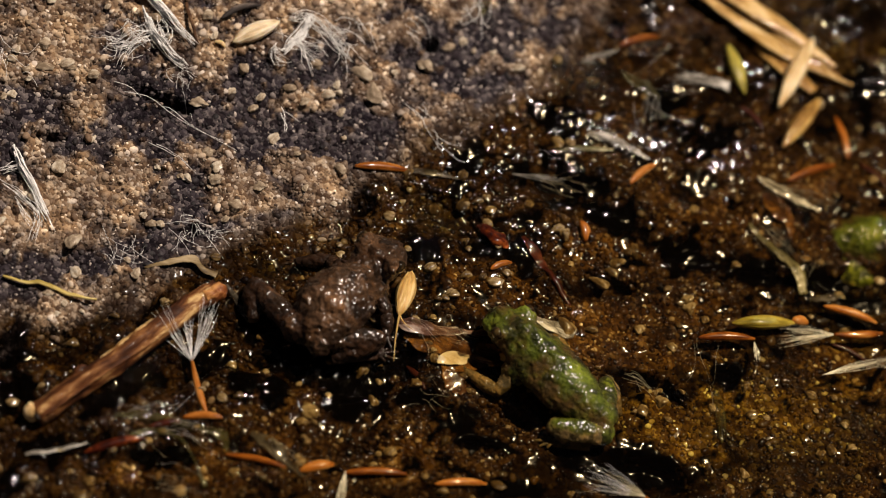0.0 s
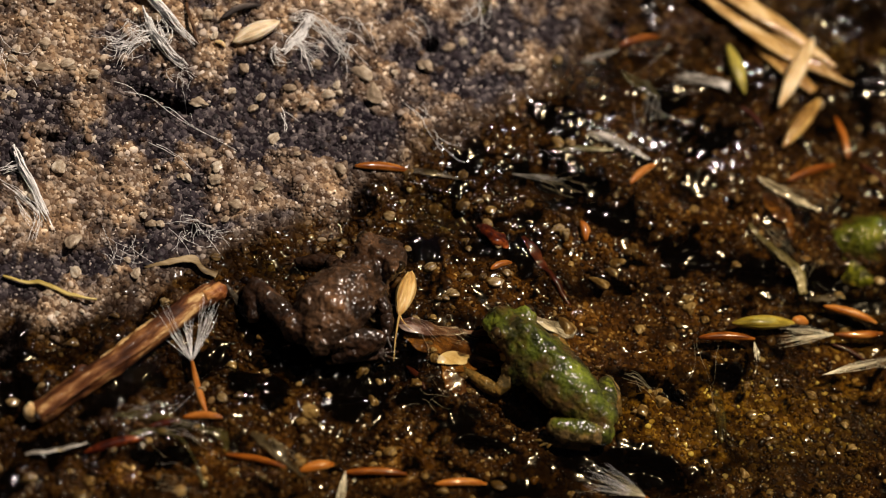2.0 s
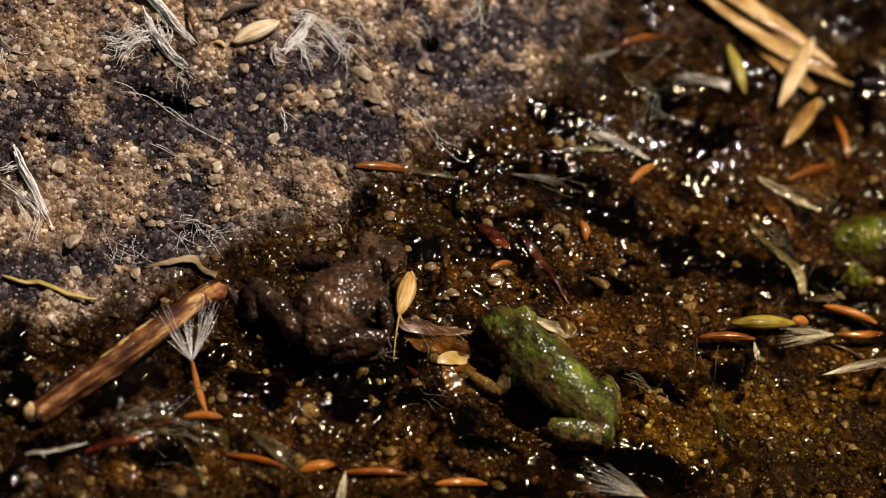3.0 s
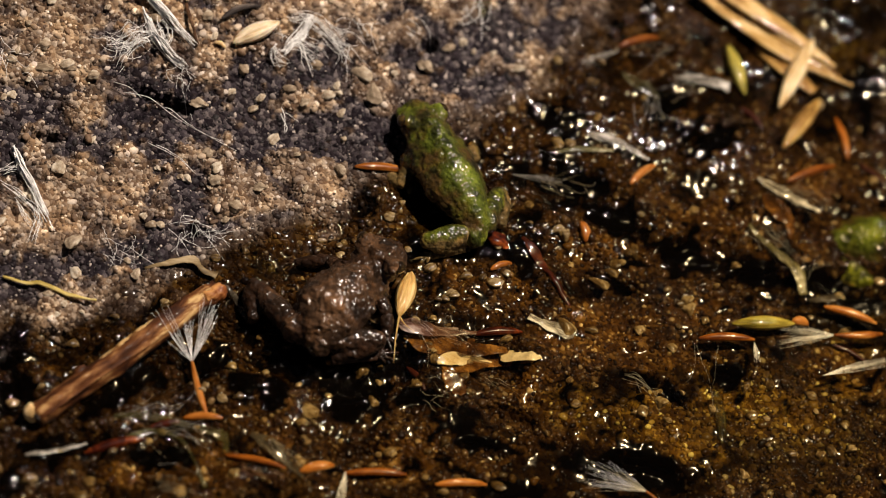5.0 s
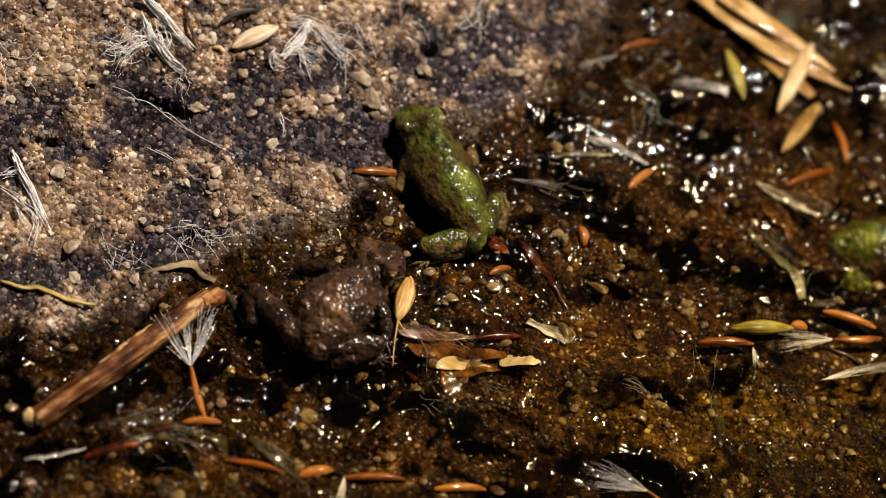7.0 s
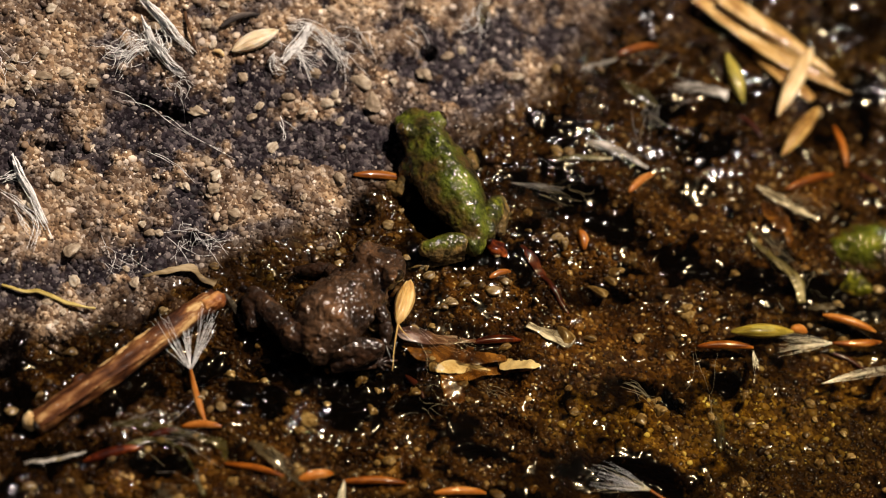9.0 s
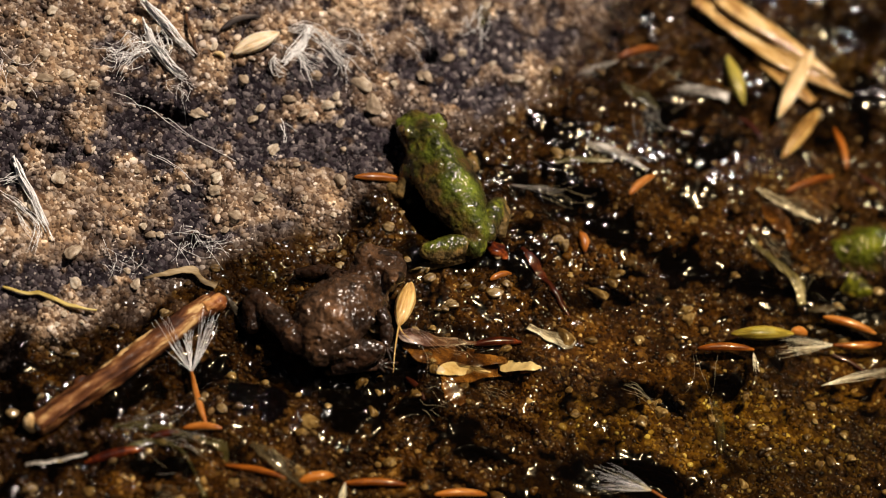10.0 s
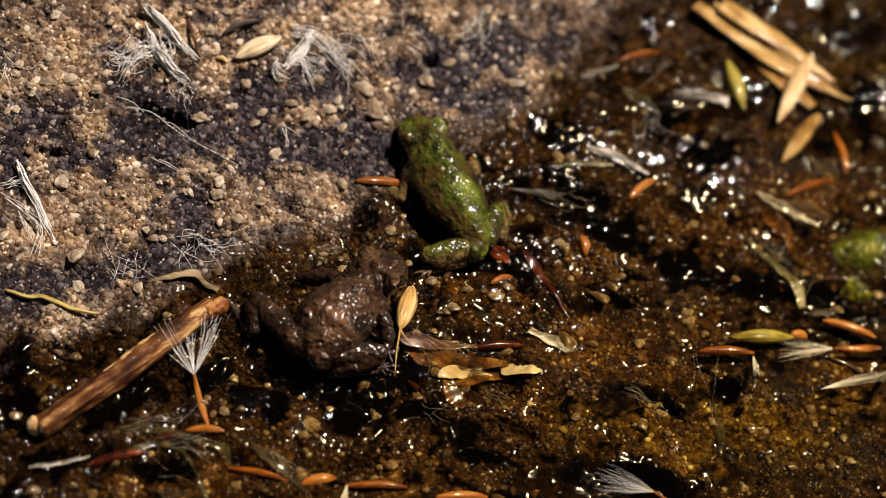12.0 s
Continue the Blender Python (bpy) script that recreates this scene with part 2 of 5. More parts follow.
def ground_material(name, loose):
    """Sandstone and grit: tan where dry, dark where crusted, deep brown and glossy where wet, near-black where mud and
    shade are painted.
    """
    m, nodes, links, bsdf = material(name)
    att = {}
    for key in ("dark", "wet", "green", "silt"):
        a = nodes.new("ShaderNodeAttribute")
        a.attribute_name = key
        att[key] = a.outputs["Fac"]
    fine = grainy(nodes, links, 2600, 4, 0.7, True)
    broad = grainy(nodes, links, 320, 5, 0.6, True)
    if loose:
        geo = nodes.new("ShaderNodeNewGeometry")
        pick = geo.outputs["Random Per Island"]
        bumps = fine
    else:
        cells = nodes.new("ShaderNodeTexVoronoi")
        cells.inputs["Scale"].default_value = 2100
        cells.inputs["Randomness"].default_value = 1.0
        where = nodes.new("ShaderNodeNewGeometry")
        wobble = nodes.new("ShaderNodeTexNoise")
        wobble.inputs["Scale"].default_value = 1500
        shift = nodes.new("ShaderNodeVectorMath")
        shift.operation = "MULTIPLY_ADD"
        links.new(where.outputs["Position"], wobble.inputs["Vector"])
        links.new(wobble.outputs["Color"], shift.inputs[0])
        shift.inputs[1].default_value = (0.0004, 0.0004, 0.0004)
        links.new(where.outputs["Position"], shift.inputs[2])
        links.new(shift.outputs["Vector"], cells.inputs["Vector"])
        split = nodes.new("ShaderNodeSeparateColor")
        links.new(cells.outputs["Color"], split.inputs[0])
        pick = calc(nodes, links, "ADD", calc(nodes, links, "MULTIPLY", split.outputs[0], 0.75), calc(nodes, links, "MULTIPLY", fine, 0.22))
        bumps = calc(nodes, links, "SUBTRACT", calc(nodes, links, "MULTIPLY", fine, 0.35), calc(nodes, links, "MULTIPLY", cells.outputs["Distance"], 1.6))
    tan = ramp(nodes, [(0.0, (0.040, 0.025, 0.016)), (0.20, (0.115, 0.073, 0.048)), (0.45, (0.235, 0.164, 0.108)),
                       (0.66, (0.325, 0.247, 0.175)), (0.86, (0.50, 0.415, 0.325)), (1.0, (0.84, 0.76, 0.67))])
    links.new(pick, tan.inputs["Fac"])
    crust = ramp(nodes, [(0.0, (0.003, 0.0026, 0.0044)), (0.46, (0.0130, 0.0106, 0.0158)), (0.68, (0.041, 0.035, 0.044)),
                         (0.86, (0.14, 0.12, 0.122)), (1.0, (0.52, 0.45, 0.40))])
    links.new(pick, crust.inputs["Fac"])
    soaked = ramp(nodes, [(0.0, (0.0060, 0.0022, 0.0002)), (0.30, (0.0194, 0.0079, 0.0010)), (0.56, (0.0326, 0.0141, 0.0019)),
                          (0.80, (0.0590, 0.0294, 0.0060)), (0.93, (0.1038, 0.0622, 0.0216)), (1.0, (0.2464, 0.1865, 0.1000))])
    links.new(pick, soaked.inputs["Fac"])
    # wet mud with shade painted into its near-black
    mire_shade = ramp(nodes, [(0.0, (0.0005, 0.0003, 0.0002)), (0.85, (0.0014, 0.0008, 0.0004)), (0.96, (0.006, 0.0035, 0.0015)), (1.0, (0.05, 0.035, 0.018))])
    links.new(pick, mire_shade.inputs["Fac"])
    stain = ramp(nodes, [(0.27, (0.20, 0.15, 0.14)), (0.50, (0.95, 0.92, 0.90)), (0.72, (1.50, 1.36, 1.12))])
    links.new(broad, stain.inputs["Fac"])
    col_dry = mixer(nodes, links, att["dark"], mixer(nodes, links, 0.8, tan.outputs[0], stain.outputs[0], "MULTIPLY"), crust.outputs[0])
    drift = ramp(nodes, [(0.20, (0.22, 0.16, 0.11)), (0.50, (0.72, 0.66, 0.60)), (0.75, (1.35, 1.28, 1.1))])
    links.new(grainy(nodes, links, 190, 6, 0.62, True), drift.inputs["Fac"])
    wetcol = mixer(nodes, links, 0.9, soaked.outputs[0], drift.outputs[0], "MULTIPLY")
    wetcol = mixer(nodes, links, att["silt"], wetcol, mixer(nodes, links, 1.0, wetcol, (2.15, 2.15, 1.95), "MULTIPLY"))
    wetcol = mixer(nodes, links, att["green"], wetcol, mixer(nodes, links, 1.0, wetcol, (1.02, 1.16, 0.62), "MULTIPLY"))
    col_wet = mixer(nodes, links, att["dark"], wetcol, mire_shade.outputs[0])
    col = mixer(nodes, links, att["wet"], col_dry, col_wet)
    links.new(col, bsdf.inputs["Base Color"])
    links.new(calc(nodes, links, "SUBTRACT", 0.62 if loose else 0.85, calc(nodes, links, "MULTIPLY", att["wet"], 0.25 if loose else 0.4)), bsdf.inputs["Roughness"])
    gleam = calc(nodes, links, "SUBTRACT", 0.37 if loose else 0.07, calc(nodes, links, "MULTIPLY", att["wet"], 0.33 if loose else 0.03))
    # the painted black spots also lose their gleam, to stay black
    gleam_left = calc(nodes, links, "SUBTRACT", 1.0, calc(nodes, links, "MULTIPLY", att["wet"], att["dark"]))
    links.new(calc(nodes, links, "MULTIPLY", gleam, gleam_left), bsdf.inputs["Specular IOR Level"])
    links.new(calc(nodes, links, "MULTIPLY", att["wet"], 0.75 if loose else 0.4), bsdf.inputs["Coat Weight"])
    bsdf.inputs["Coat Roughness"].default_value = 0.10
    bsdf.inputs["Coat IOR"].default_value = 1.5 if loose else 1.33
    relief(nodes, links, bsdf, bumps, 0.5 if loose else 0.9, 0.0001 if loose else 0.00022)
    return m


def organic(name, stops, scale, gloss=0.5, coat=0.0, bump=0.3, depth=0.00005, stretch=None, sub=0.0, spread=0.0, alpha=1.0):
    """Plant or skin: noise-mottled colours, optional fibres along the thing's x axis."""
    m, nodes, links, bsdf = material(name)
    tex = nodes.new("ShaderNodeTexNoise")
    tex.inputs["Scale"].default_value = scale
    tex.inputs["Detail"].default_value = 5
    tex.inputs["Roughness"].default_value = 0.65
    co = nodes.new("ShaderNodeTexCoord")
    mp = nodes.new("ShaderNodeMapping")
    links.new(co.outputs["Object"], mp.inputs["Vector"])
    if stretch:
        mp.inputs["Scale"].default_value = stretch
    links.new(mp.outputs["Vector"], tex.inputs["Vector"])
    fac = harder(nodes, links, tex.outputs["Fac"], 2.0)
    if spread:
        info = nodes.new("ShaderNodeObjectInfo")
        shift = calc(nodes, links, "MULTIPLY", calc(nodes, links, "SUBTRACT", info.outputs["Random"], 0.5), spread)
        fac = calc(nodes, links, "ADD", fac, shift)
    r = ramp(nodes, stops)
    links.new(fac, r.inputs["Fac"])
    links.new(r.outputs[0], bsdf.inputs["Base Color"])
    bsdf.inputs["Roughness"].default_value = gloss
    bsdf.inputs["Coat Weight"].default_value = coat
    bsdf.inputs["Coat Roughness"].default_value = 0.08
    if sub:
        bsdf.inputs["Subsurface Weight"].default_value = sub
        bsdf.inputs["Subsurface Radius"].default_value = (0.0012, 0.0007, 0.0003)
        bsdf.inputs["Subsurface Scale"].default_value = 1.0
    if alpha < 1:
        # thin skin: see-through between its fibres
        veil = ramp(nodes, [(0.25, (0.3 * alpha,) * 3), (0.55, (alpha,) * 3), (0.80, (min(1, 1.5 * alpha),) * 3)])
        links.new(fac, veil.inputs["Fac"])
        links.new(veil.outputs[0], bsdf.inputs["Alpha"])
    relief(nodes, links, bsdf, tex.outputs["Fac"], bump, depth)
    return m


def skin(name, top, mid, low, mark, belly_z, bands=0.0, patchy=1.25, film=0.12, pimple=0.55, ripple=0.5, beads_at=3000, dry=0.35, folds=0.15):
    """Wet amphibian skin: three tones from back to flank, dark flecks, fine warts, a wet coat."""
    m, nodes, links, bsdf = material(name)
    co = nodes.new("ShaderNodeTexCoord")
    sep = nodes.new("ShaderNodeSeparateXYZ")
    links.new(co.outputs["Object"], sep.inputs[0])
    mottle = grainy(nodes, links, 800, 6, 0.8)
    patch = grainy(nodes, links, 330, 3, 0.5)
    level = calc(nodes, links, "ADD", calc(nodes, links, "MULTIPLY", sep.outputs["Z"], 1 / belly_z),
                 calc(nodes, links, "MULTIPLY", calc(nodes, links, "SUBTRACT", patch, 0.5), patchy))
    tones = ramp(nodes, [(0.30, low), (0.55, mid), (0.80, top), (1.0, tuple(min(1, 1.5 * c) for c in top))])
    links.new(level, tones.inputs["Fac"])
    lively = ramp(nodes, [(0.15, (0.22, 0.24, 0.22)), (0.48, (0.9, 0.9, 0.9)), (0.85, (2.2, 1.9, 1.4))])
    links.new(mottle, lively.inputs["Fac"])
    col = mixer(nodes, links, 1.0, tones.outputs[0], lively.outputs[0], "MULTIPLY")
    flecks = ramp(nodes, [(0.60, (0, 0, 0)), (0.70, (1, 1, 1))])
    links.new(grainy(nodes, links, 480, 4, 0.55), flecks.inputs["Fac"])
    col = mixer(nodes, links, calc(nodes, links, "MULTIPLY", flecks.outputs[0], 0.75), col, mark)
    if bands:
        w = nodes.new("ShaderNodeTexWave")
        w.inputs["Scale"].default_value = bands
        w.inputs["Distortion"].default_value = 9.0
        w.inputs["Detail Scale"].default_value = 1.6
        links.new(co.outputs["Object"], w.inputs["Vector"])
        w.bands_direction = "Y"
        cut = ramp(nodes, [(0.62, (0, 0, 0)), (0.78, (1, 1, 1))])
        links.new(w.outputs["Fac"], cut.inputs["Fac"])
        col = mixer(nodes, links, calc(nodes, links, "MULTIPLY", cut.outputs[0], 0.55), col, mark)
    links.new(col, bsdf.inputs["Base Color"])
    bsdf.inputs["Roughness"].default_value = 0.6
    bsdf.inputs["Specular IOR Level"].default_value = 0.08
    moist = ramp(nodes, [(0.30, (dry, dry, dry)), (0.60, (1, 1, 1))])
    links.new(grainy(nodes, links, 420, 2, 0.5), moist.inputs["Fac"])
    links.new(moist.outputs[0], bsdf.inputs["Coat Weight"])
    bsdf.inputs["Coat Roughness"].default_value = film
    bsdf.inputs["Coat IOR"].default_value = 1.5
    pores = grainy(nodes, links, 1700, 2, 0.5)
    pimples = nodes.new("ShaderNodeTexVoronoi")
    pimples.inputs["Scale"].default_value = beads_at
    links.new(co.outputs["Object"], pimples.inputs["Vector"])
    knobs = calc(nodes, links, "MULTIPLY", pimples.outputs["Distance"], -pimple)
    fine = calc(nodes, links, "MULTIPLY", grainy(nodes, links, 6000, 2, 0.5), 0.10)
    knobs = calc(nodes, links, "ADD", knobs, fine)
    height = calc(nodes, links, "ADD", calc(nodes, links, "MULTIPLY", mottle, 0.12), calc(nodes, links, "ADD", calc(nodes, links, "MULTIPLY", pores, 0.6), knobs))
    relief(nodes, links, bsdf, height, 0.6, 0.00026)
    wet = nodes.new("ShaderNodeBump")
    wet.inputs["Strength"].default_value = ripple
    wet.inputs["Distance"].default_value = 0.00026
    beads = calc(nodes, links, "MULTIPLY", calc(nodes, links, "MULTIPLY", pimples.outputs["Distance"], pimples.outputs["Distance"]), -1.0)
    links.new(calc(nodes, links, "ADD", calc(nodes, links, "MULTIPLY", beads, 1 - folds), calc(nodes, links, "MULTIPLY", grainy(nodes, links, 900 + 1300 * folds, 1, 0.4), 0.5)), wet.inputs["Height"])
    links.new(wet.outputs["Normal"], bsdf.inputs["Coat Normal"])
    return m


M_GROUND = ground_material("weathered_sandstone", False)
M_GRIT = ground_material("loose_grit", True)


def water_material():
    m, nodes, links, bsdf = material("clear_shallow_water")
    nodes.remove(bsdf)
    clear, shine, mix = nodes.new("ShaderNodeBsdfTransparent"), nodes.new("ShaderNodeBsdfGlossy"), nodes.new("ShaderNodeMixShader")
    fres, bump = nodes.new("ShaderNodeFresnel"), nodes.new("ShaderNodeBump")
    clear.inputs["Color"].default_value = (0.94, 0.84, 0.55, 1)
    shine.inputs["Roughness"].default_value = 0.06
    fres.inputs["IOR"].default_value = 1.33
    tex = grainy(nodes, links, 260, 2, 0.5, True)
    ripple = calc(nodes, links, "MULTIPLY", grainy(nodes, links, 1050, 2, 0.5, True), 2.0)
    links.new(calc(nodes, links, "ADD", tex, ripple), bump.inputs["Height"])
    bump.inputs["Strength"].default_value = 0.12
    bump.inputs["Distance"].default_value = 0.0006
    for n in (shine, fres):
        links.new(bump.outputs["Normal"], n.inputs["Normal"])
    links.new(fres.outputs[0], mix.inputs[0])
    links.new(clear.outputs[0], mix.inputs[1])
    links.new(shine.outputs[0], mix.inputs[2])
    links.new(mix.outputs[0], nodes["Material Output"].inputs["Surface"])
    return m


M_WATER = water_material()
FIBRE = (120, 900, 900)
M_HUSK_PALE = organic("cream_grass_husk", [(0.25, (0.50, 0.36, 0.20)), (0.5, (0.76, 0.62, 0.42)), (0.75, (0.88, 0.78, 0.60))], 1.6, 0.5, 0.1, 0.35, 0.00006, FIBRE, 0.15)
M_BROWN_STRAW = organic("brown_straw", [(0.25, (0.14, 0.06, 0.012)), (0.5, (0.32, 0.17, 0.04)), (0.75, (0.5, 0.32, 0.1))], 1.2, 0.4, 0.3, 0.5, 0.00008, FIBRE)
M_HUSK_GOLD = organic("golden_grass_husk", [(0.25, (0.30, 0.16, 0.04)), (0.5, (0.56, 0.35, 0.11)), (0.75, (0.74, 0.55, 0.25))], 1.6, 0.45, 0.15, 0.35, 0.00006, FIBRE, 0.15)
M_HUSK = organic("dry_grass_husk", [(0.25, (0.42, 0.26, 0.10)), (0.5, (0.68, 0.50, 0.26)), (0.75, (0.84, 0.70, 0.44))], 1.6, 0.45, 0.15, 0.35, 0.00006, FIBRE, 0.15, 0.15)
M_HUSK_BROWN = organic("soaked_grass_husk", [(0.25, (0.10, 0.045, 0.008)), (0.5, (0.30, 0.16, 0.035)), (0.75, (0.55, 0.36, 0.11))], 1.6, 0.4, 0.5, 0.4, 0.00006, FIBRE, 0.15)
M_PALE_SKIN = organic("pale_plant_skin", [(0.25, (0.07, 0.062, 0.045)), (0.5, (0.34, 0.31, 0.26)), (0.78, (0.80, 0.77, 0.70))], 1.0, 0.3, 0.8, 0.8, 0.00016, (160, 1000, 1000), alpha=0.6)
M_HUSK_GREEN = organic("olive_grass_husk", [(0.25, (0.16, 0.13, 0.02)), (0.5, (0.34, 0.28, 0.045)), (0.75, (0.50, 0.42, 0.10))], 1.6, 0.4, 0.3, 0.35, 0.00005, FIBRE, 0.15, 0.15)
M_STRAW = organic("pale_straw", [(0.22, (0.24, 0.11, 0.025)), (0.5, (0.54, 0.34, 0.11)), (0.78, (0.76, 0.57, 0.29))], 1.2, 0.4, 0.7, 0.6, 0.00008, FIBRE, 0.0, 0.1)
M_ACHENE = organic("orange_achene", [(0.2, (0.10, 0.024, 0.003)), (0.5, (0.33, 0.105, 0.012)), (0.85, (0.60, 0.29, 0.085))], 1.5, 0.35, 0.5, 0.3, 0.00004, FIBRE, 0.0, 0.35)
M_RED = organic("dark_red_chip", [(0.25, (0.014, 0.002, 0.001)), (0.55, (0.065, 0.010, 0.002)), (0.85, (0.30, 0.07, 0.012))], 900, 0.3, 0.7, 0.3, 0.00005)
M_RED_STEM = organic("dark_red_stem", [(0.25, (0.016, 0.004, 0.002)), (0.55, (0.048, 0.010, 0.005)), (0.8, (0.12, 0.036, 0.016))], 1.2, 0.35, 0.6, 0.3, 0.00005, FIBRE)
M_BARK = organic("peeling_bark", [(0.28, (0.026, 0.008, 0.003)), (0.46, (0.085, 0.028, 0.008)), (0.64, (0.22, 0.095, 0.030)), (0.84, (0.60, 0.40, 0.17))], 1.0, 0.6, 0.06, 1.0, 0.00030, (240, 900, 900))
M_WOOD = organic("broken_wood", [(0.22, (0.16, 0.075, 0.02)), (0.45, (0.52, 0.33, 0.13)), (0.8, (0.78, 0.60, 0.33))], 1100, 0.7, 0.0, 0.8, 0.00012)
M_SPLIT = organic("split_red_wood", [(0.25, (0.05, 0.014, 0.004)), (0.5, (0.20, 0.062, 0.016)), (0.78, (0.50, 0.24, 0.08))], 1.0, 0.5, 0.2, 1.0, 0.00025, (200, 1000, 1000))
M_DOWN = organic("white_down", [(0.3, (0.92, 0.92, 0.91)), (0.7, (0.97, 0.97, 0.96))], 500, 0.6, 0.0, 0.0)
silk = M_DOWN.node_tree.nodes["Principled BSDF"]
silk.inputs["Specular IOR Level"].default_value = 1.0
silk.inputs["Roughness"].default_value = 0.32
M_DOWN_WET = organic("soaked_down", [(0.3, (0.20, 0.18, 0.14)), (0.7, (0.46, 0.44, 0.40))], 300, 0.25, 0.8, 0.2)
M_FILM = organic("grey_plant_skin", [(0.3, (0.035, 0.028, 0.018)), (0.55, (0.11, 0.092, 0.064)), (0.85, (0.36, 0.32, 0.25))], 1.0, 0.35, 0.6, 0.5, 0.00008, (90, 500, 500), alpha=0.6)
M_FILM_GREEN = organic("green_plant_skin", [(0.3, (0.025, 0.022, 0.006)), (0.55, (0.085, 0.075, 0.025)), (0.85, (0.26, 0.24, 0.13))], 1.0, 0.3, 0.8, 0.8, 0.00014, (140, 700, 700), alpha=0.5)
M_RED_SKIN = organic("reddish_plant_skin", [(0.3, (0.045, 0.018, 0.010)), (0.55, (0.15, 0.075, 0.048)), (0.85, (0.44, 0.35, 0.28))], 1.0, 0.3, 0.8, 0.8, 0.00014, (140, 700, 700), alpha=0.6)
M_STRIP = organic("pale_olive_leaf_strip", [(0.25, (0.05, 0.042, 0.014)), (0.5, (0.17, 0.15, 0.065)), (0.78, (0.42, 0.39, 0.26))], 1.0, 0.35, 0.6, 0.6, 0.00010, (110, 800, 800), alpha=0.8)
M_CREAM = organic("soaked_cream_leaf", [(0.18, (0.20, 0.11, 0.03)), (0.36, (0.46, 0.34, 0.16)), (0.75, (0.66, 0.56, 0.34))], 420, 0.35, 0.6, 0.2, 0.00005)
M_AMBER = organic("amber_wet_leaf", [(0.3, (0.03, 0.010, 0.002)), (0.55, (0.10, 0.038, 0.006)), (0.8, (0.24, 0.11, 0.022))], 420, 0.25, 0.7, 0.3, 0.00006, alpha=0.7)
M_CURL = organic("dry_leaf_skin", [(0.3, (0.07, 0.045, 0.018)), (0.55, (0.22, 0.16, 0.08)), (0.8, (0.50, 0.40, 0.25))], 1.0, 0.5, 0.2, 0.5, 0.00008, (110, 700, 700))
M_YBLADE = organic("yellow_blade", [(0.3, (0.32, 0.24, 0.06)), (0.55, (0.56, 0.44, 0.14)), (0.8, (0.72, 0.62, 0.30))], 1.0, 0.45, 0.2, 0.4, 0.00006, FIBRE)
# dark grey for shaded recesses: the shade is in the colour
M_DARK = organic("recess_shade", [(0.3, (0.018, 0.015, 0.015)), (0.55, (0.06, 0.050, 0.046)), (0.8, (0.16, 0.13, 0.11))], 1.4, 0.7, 0.0, 0.4, 0.00006, FIBRE)
M_TWIG = organic("dark_twig", [(0.3, (0.03, 0.015, 0.008)), (0.6, (0.10, 0.05, 0.025)), (0.8, (0.2, 0.12, 0.06))], 900, 0.6, 0.0, 0.6, 0.00008)
M_PEBBLE = organic("quartz_pebble", [(0.2, (0.20, 0.15, 0.10)), (0.45, (0.34, 0.27, 0.19)), (0.62, (0.46, 0.39, 0.29)), (0.8, (0.60, 0.54, 0.44))], 900, 0.55, 0.1, 0.5, 0.00008, None, 0.0, 0.5)
M_PEBBLE_WET = organic("wet_pebble", [(0.2, (0.035, 0.020, 0.006)), (0.45, (0.085, 0.050, 0.016)), (0.62, (0.16, 0.105, 0.040)), (0.8, (0.28, 0.205, 0.10))], 900, 0.35, 0.9, 0.5, 0.00006, None, 0.0, 0.5)
M_GREEN_SKIN = skin("green_frog_skin", (0.098, 0.128, 0.014), (0.050, 0.060, 0.006), (0.052, 0.032, 0.009), (0.005, 0.006, 0.001), 0.0066, film=0.14, patchy=1.15, ripple=0.50, beads_at=2600)
M_GREEN_LEG = skin("banded_frog_leg", (0.105, 0.125, 0.008), (0.10, 0.092, 0.014), (0.15, 0.10, 0.036), (0.008, 0.009, 0.002), 0.0014, 190, film=0.17, ripple=0.40)
# mud tones grow darker from back to flank
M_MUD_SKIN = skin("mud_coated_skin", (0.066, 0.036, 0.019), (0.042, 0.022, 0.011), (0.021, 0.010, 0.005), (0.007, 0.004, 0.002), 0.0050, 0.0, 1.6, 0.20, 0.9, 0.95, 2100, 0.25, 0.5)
M_EYE = organic("frog_eye", [(0.4, (0.010, 0.006, 0.003)), (0.6, (0.03, 0.018, 0.006)), (0.72, (0.07, 0.045, 0.015))], 1500, 0.1, 1.0, 0.0)


# ---- mesh helpers ----
def mesh(name, verts, faces, mat, shade=True):
    me = bpy.data.meshes.new(name)
    me.from_pydata([tuple(v) for v in verts], [], faces)
    me.materials.append(mat)
    me.polygons.foreach_set("use_smooth", [shade] * len(me.polygons))
    me.update()
    return me


def part(name, geometry, mat, parent, label=""):
    ob = new(name, mesh(name, *geometry, mat))
    ob.parent = parent
    return tagged(ob, label)


def thing(name, m, label, category, group=""):
    ob = new(name)
    ob.empty_display_size = 0.002
    ob.matrix_world = m
    return tagged(ob, label, category, group)


def solid(name, geometry, mat, m, label, category, group=""):
    ob = new(name, mesh(name, *geometry, mat))
    ob.matrix_world = m
    return tagged(ob, label, category, group)


def spline(points, n):
    """n points along a smooth curve through the given rows."""
    p = np.array(points, float)
    if len(p) == 2:
        t = np.linspace(0, 1, n)[:, None]
        return p[0] * (1 - t) + p[1] * t
    q = np.vstack([2 * p[0] - p[1], p, 2 * p[-1] - p[-2]])
    out = []
    for s in np.linspace(0, len(p) - 1, n):
        i = min(int(s), len(p) - 2)
        f = s - i
        a, b, c, d = q[i:i + 4]
        out.append(0.5 * (2 * b + (c - a) * f + (2 * a - 5 * b + 4 * c - d) * f * f + (3 * b - a - 3 * c + d) * f ** 3))
    return np.array(out)


